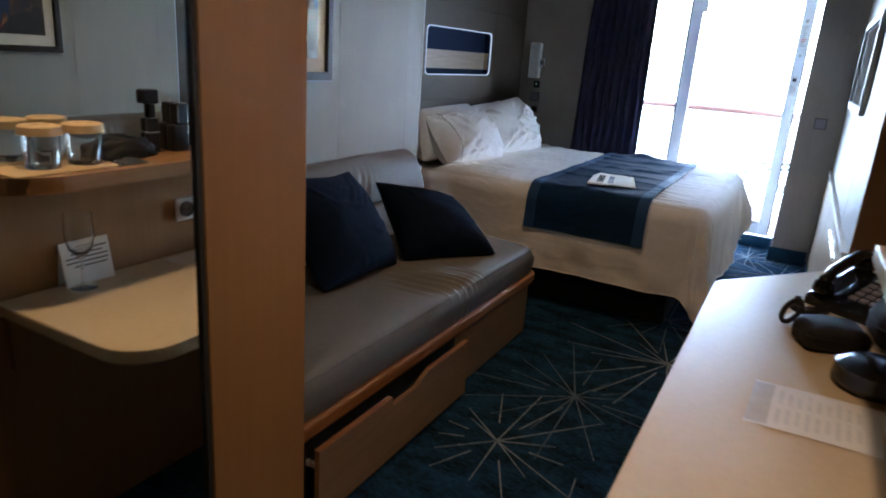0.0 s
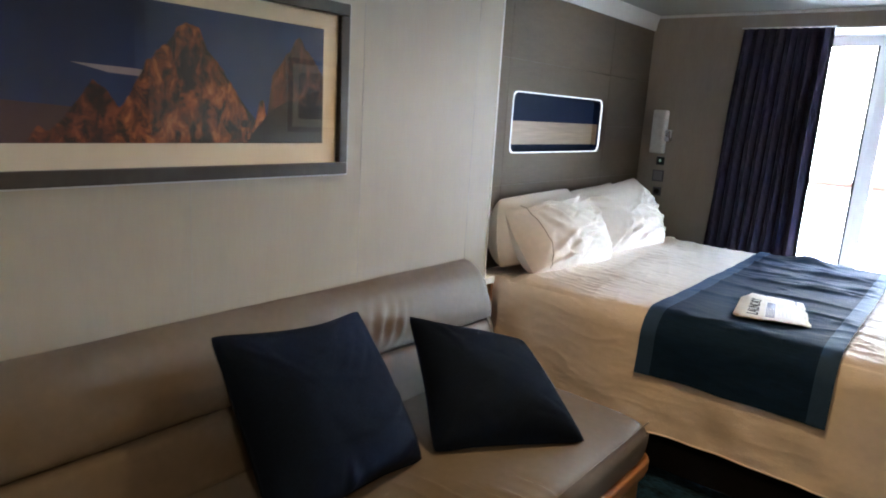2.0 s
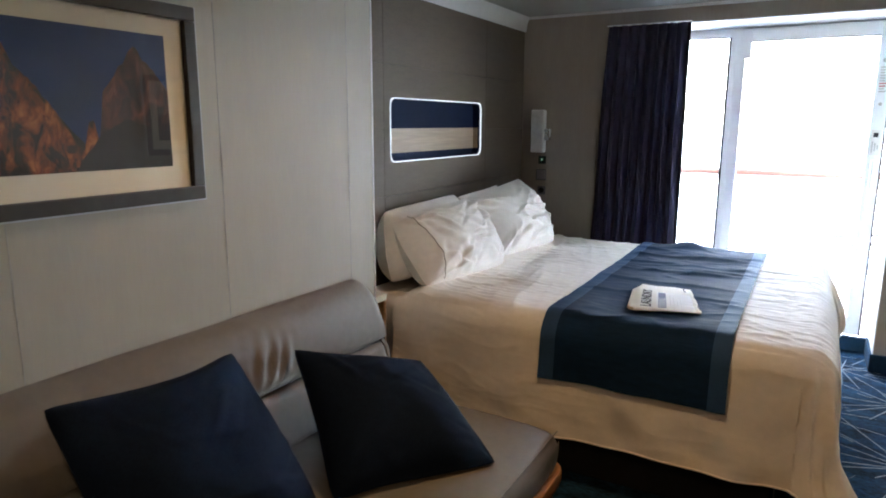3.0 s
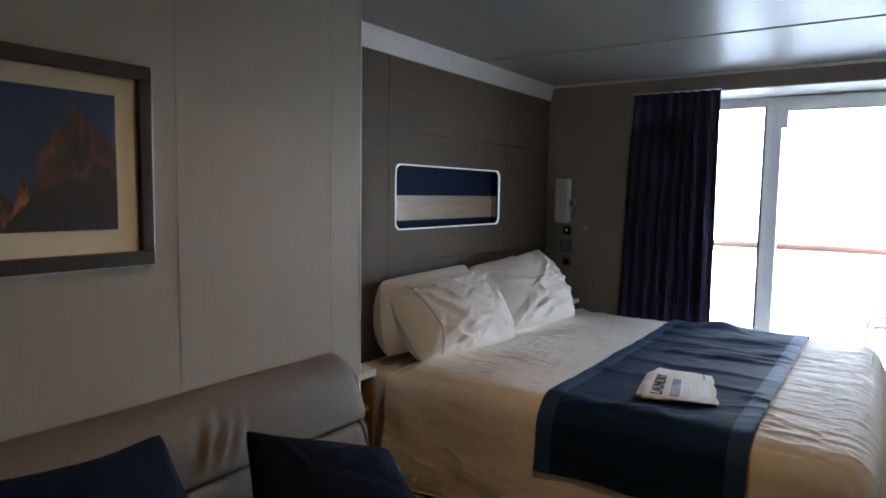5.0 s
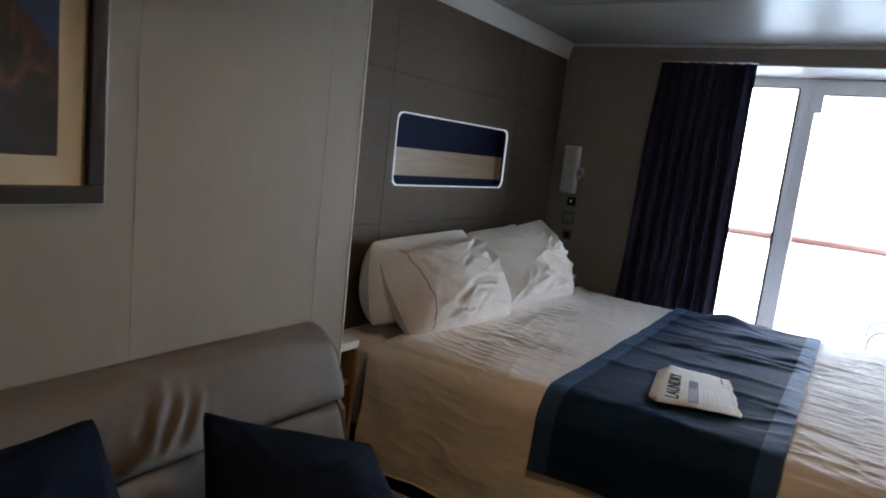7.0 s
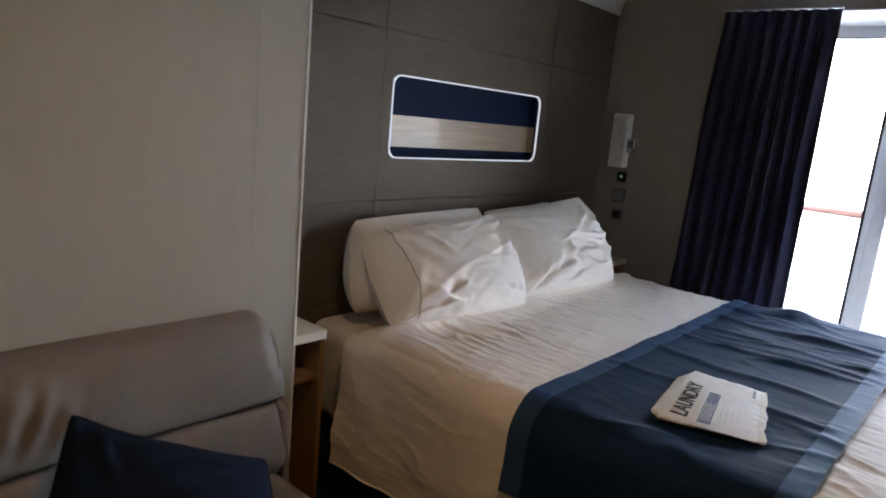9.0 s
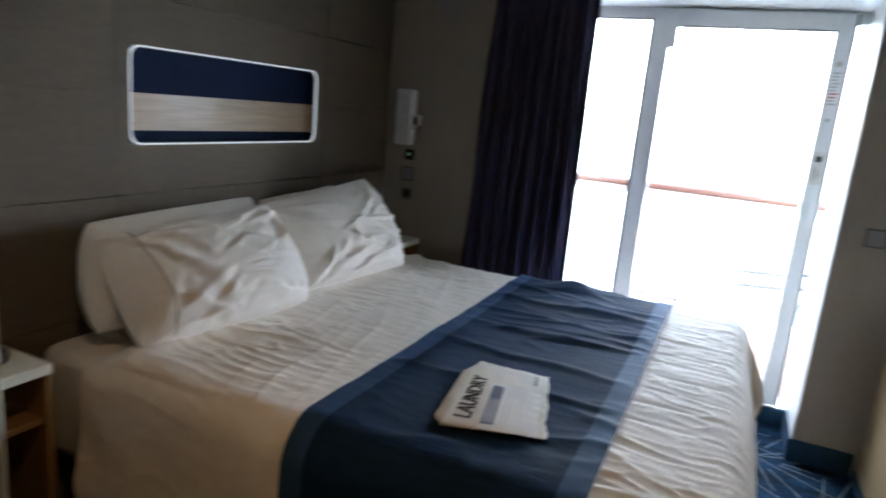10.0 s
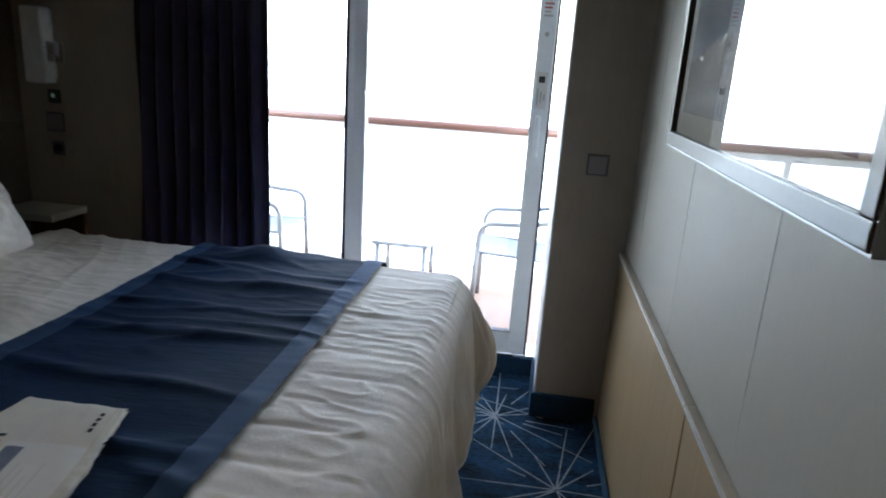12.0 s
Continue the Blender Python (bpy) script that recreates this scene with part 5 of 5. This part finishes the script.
def flat(points, x, facing, depth, mat, parent, name):
    b = bmesh.new()
    vs = [b.verts.new((x + facing * depth, y, z)) for y, z in points]
    if len(points) < 12:
        b.faces.new(vs)
    else:
        lo, hi, base = vs[0], vs[1], points[0][1]
        for v, (y, z) in zip(vs[2:-1], points[2:-1]):
            lo2 = b.verts.new((x + facing * depth, y, base))
            b.faces.new((lo, lo2, v, hi))
            lo, hi = lo2, v
    return part(name, b, mat, parent)


def ridge(y0, y1, base, knots, rough, seed, n=70):
    """A skyline through a few (y, z) knots, roughened."""
    top = []
    for i in range(n + 1):
        y = y0 + (y1 - y0) * i / n
        for (ya, za), (yb, zb) in zip(knots, knots[1:]):
            if ya <= y <= yb + 1e-6:
                z = za + (zb - za) * (y - ya) / (yb - ya)
        z += rough * (wobble(y, seed, 0, 30) + 0.6 * wobble(y, seed, 3, 75)) * (0 if i in (0, n) else 1)
        top.append((y, max(base + 0.001, z)))
    return [(y0, base)] + top + [(y1, base)]


def red_peaks(t, x, f):
    ya, yb, za, zb = 1.770, 2.781, 1.348, 1.678
    flat([(ya, za), (yb, za), (yb, zb), (ya, zb)], x, f, 0.0145, M_SKYART, t, "print")
    flat([(ya, za), (2.45, za), (2.45, za + 0.05), (2.15, za + 0.075), (ya, za + 0.10)], x, f, 0.0148, M_HAZE, t, "print_haze")
    flat([(2.08, 1.523), (2.16, 1.506), (2.30, 1.500), (2.33, 1.510), (2.22, 1.520)], x, f, 0.0149, M_CLOUD, t, "print_cloud")
    flat(ridge(ya, ya + 0.085, za, [(ya, 1.555), (ya + 0.03, 1.52), (ya + 0.06, 1.42), (ya + 0.086, za)], 0.01, 1.0, 24), x, f, 0.0150, M_ROCKDARK, t, "print_shadow_rock")
    flat(ridge(1.98, 2.34, za, [(1.98, za + 0.004), (2.01, 1.385), (2.03, 1.372), (2.07, 1.415), (2.10, 1.455), (2.125, 1.482), (2.15, 1.478), (2.18, 1.43), (2.22, 1.475), (2.27, 1.455), (2.34, 1.44)], 0.016, 2.0, 70), x, f, 0.0151, M_ROCK, t, "print_rock")
    flat(ridge(2.17, 2.57, za, [(2.17, 1.40), (2.22, 1.49), (2.255, 1.545), (2.29, 1.575), (2.325, 1.622), (2.35, 1.644), (2.385, 1.622), (2.41, 1.575), (2.45, 1.535), (2.50, 1.46), (2.53, 1.41), (2.57, za + 0.004)], 0.014, 3.0, 90), x, f, 0.0153, M_ROCKLIT, t, "print_rock")
    flat(ridge(2.40, 2.60, za, [(2.40, 1.585), (2.43, 1.555), (2.47, 1.50), (2.53, 1.43), (2.60, za + 0.002)], 0.006, 3.5, 40), x, f, 0.0152, M_ROCKDARK, t, "print_shadow_rock")
    flat(ridge(2.545, 2.585, za, [(2.545, 1.40), (2.56, 1.462), (2.572, 1.466), (2.585, 1.40)], 0.006, 6.0, 24), x, f, 0.0154, M_ROCKLIT, t, "print_rock")
    flat(ridge(2.58, yb, za, [(2.58, 1.40), (2.60, 1.53), (2.635, 1.575), (2.66, 1.605), (2.69, 1.645), (2.72, 1.615), (2.75, 1.575), (yb, 1.545)], 0.012, 4.0, 60), x, f, 0.0155, M_ROCKDUSK, t, "print_rock")
    flat(ridge(2.52, yb, za, [(2.52, za + 0.01), (2.60, 1.44), (2.66, 1.47), (2.72, 1.45), (yb, 1.46)], 0.01, 5.0, 40), x, f, 0.0157, M_ROCKDARK, t, "print_shadow_rock")


def grey_moor(t, x, f):
    ya, yb, za, zb = 4.385, 5.375, 1.348, 1.660
    flat([(ya, za), (yb, za), (yb, zb), (ya, zb)], x, f, 0.0145, M_GREYART, t, "print")
    flat(ridge(ya, yb, za, [(ya, 1.50), (4.65, 1.56), (4.85, 1.49), (5.05, 1.53), (yb, 1.47)], 0.02, 7.0, 80), x, f, 0.0149, M_BROWNART, t, "print_hill")
    flat(ridge(ya, yb, za, [(ya, 1.41), (4.7, 1.44), (yb, 1.40)], 0.01, 8.0, 60), x, f, 0.0152, M_ROCKDARK, t, "print_foreground")


picture("framed_picture", XS, 1, 1.672, 2.872, 1.254, 1.760, "framed print of red rock peaks under a deep blue sky", red_peaks)
picture("framed_picture", XR, -1, 4.290, 5.470, 1.256, 1.752, "framed print of a misty grey moor behind reflecting glass", grey_moor)
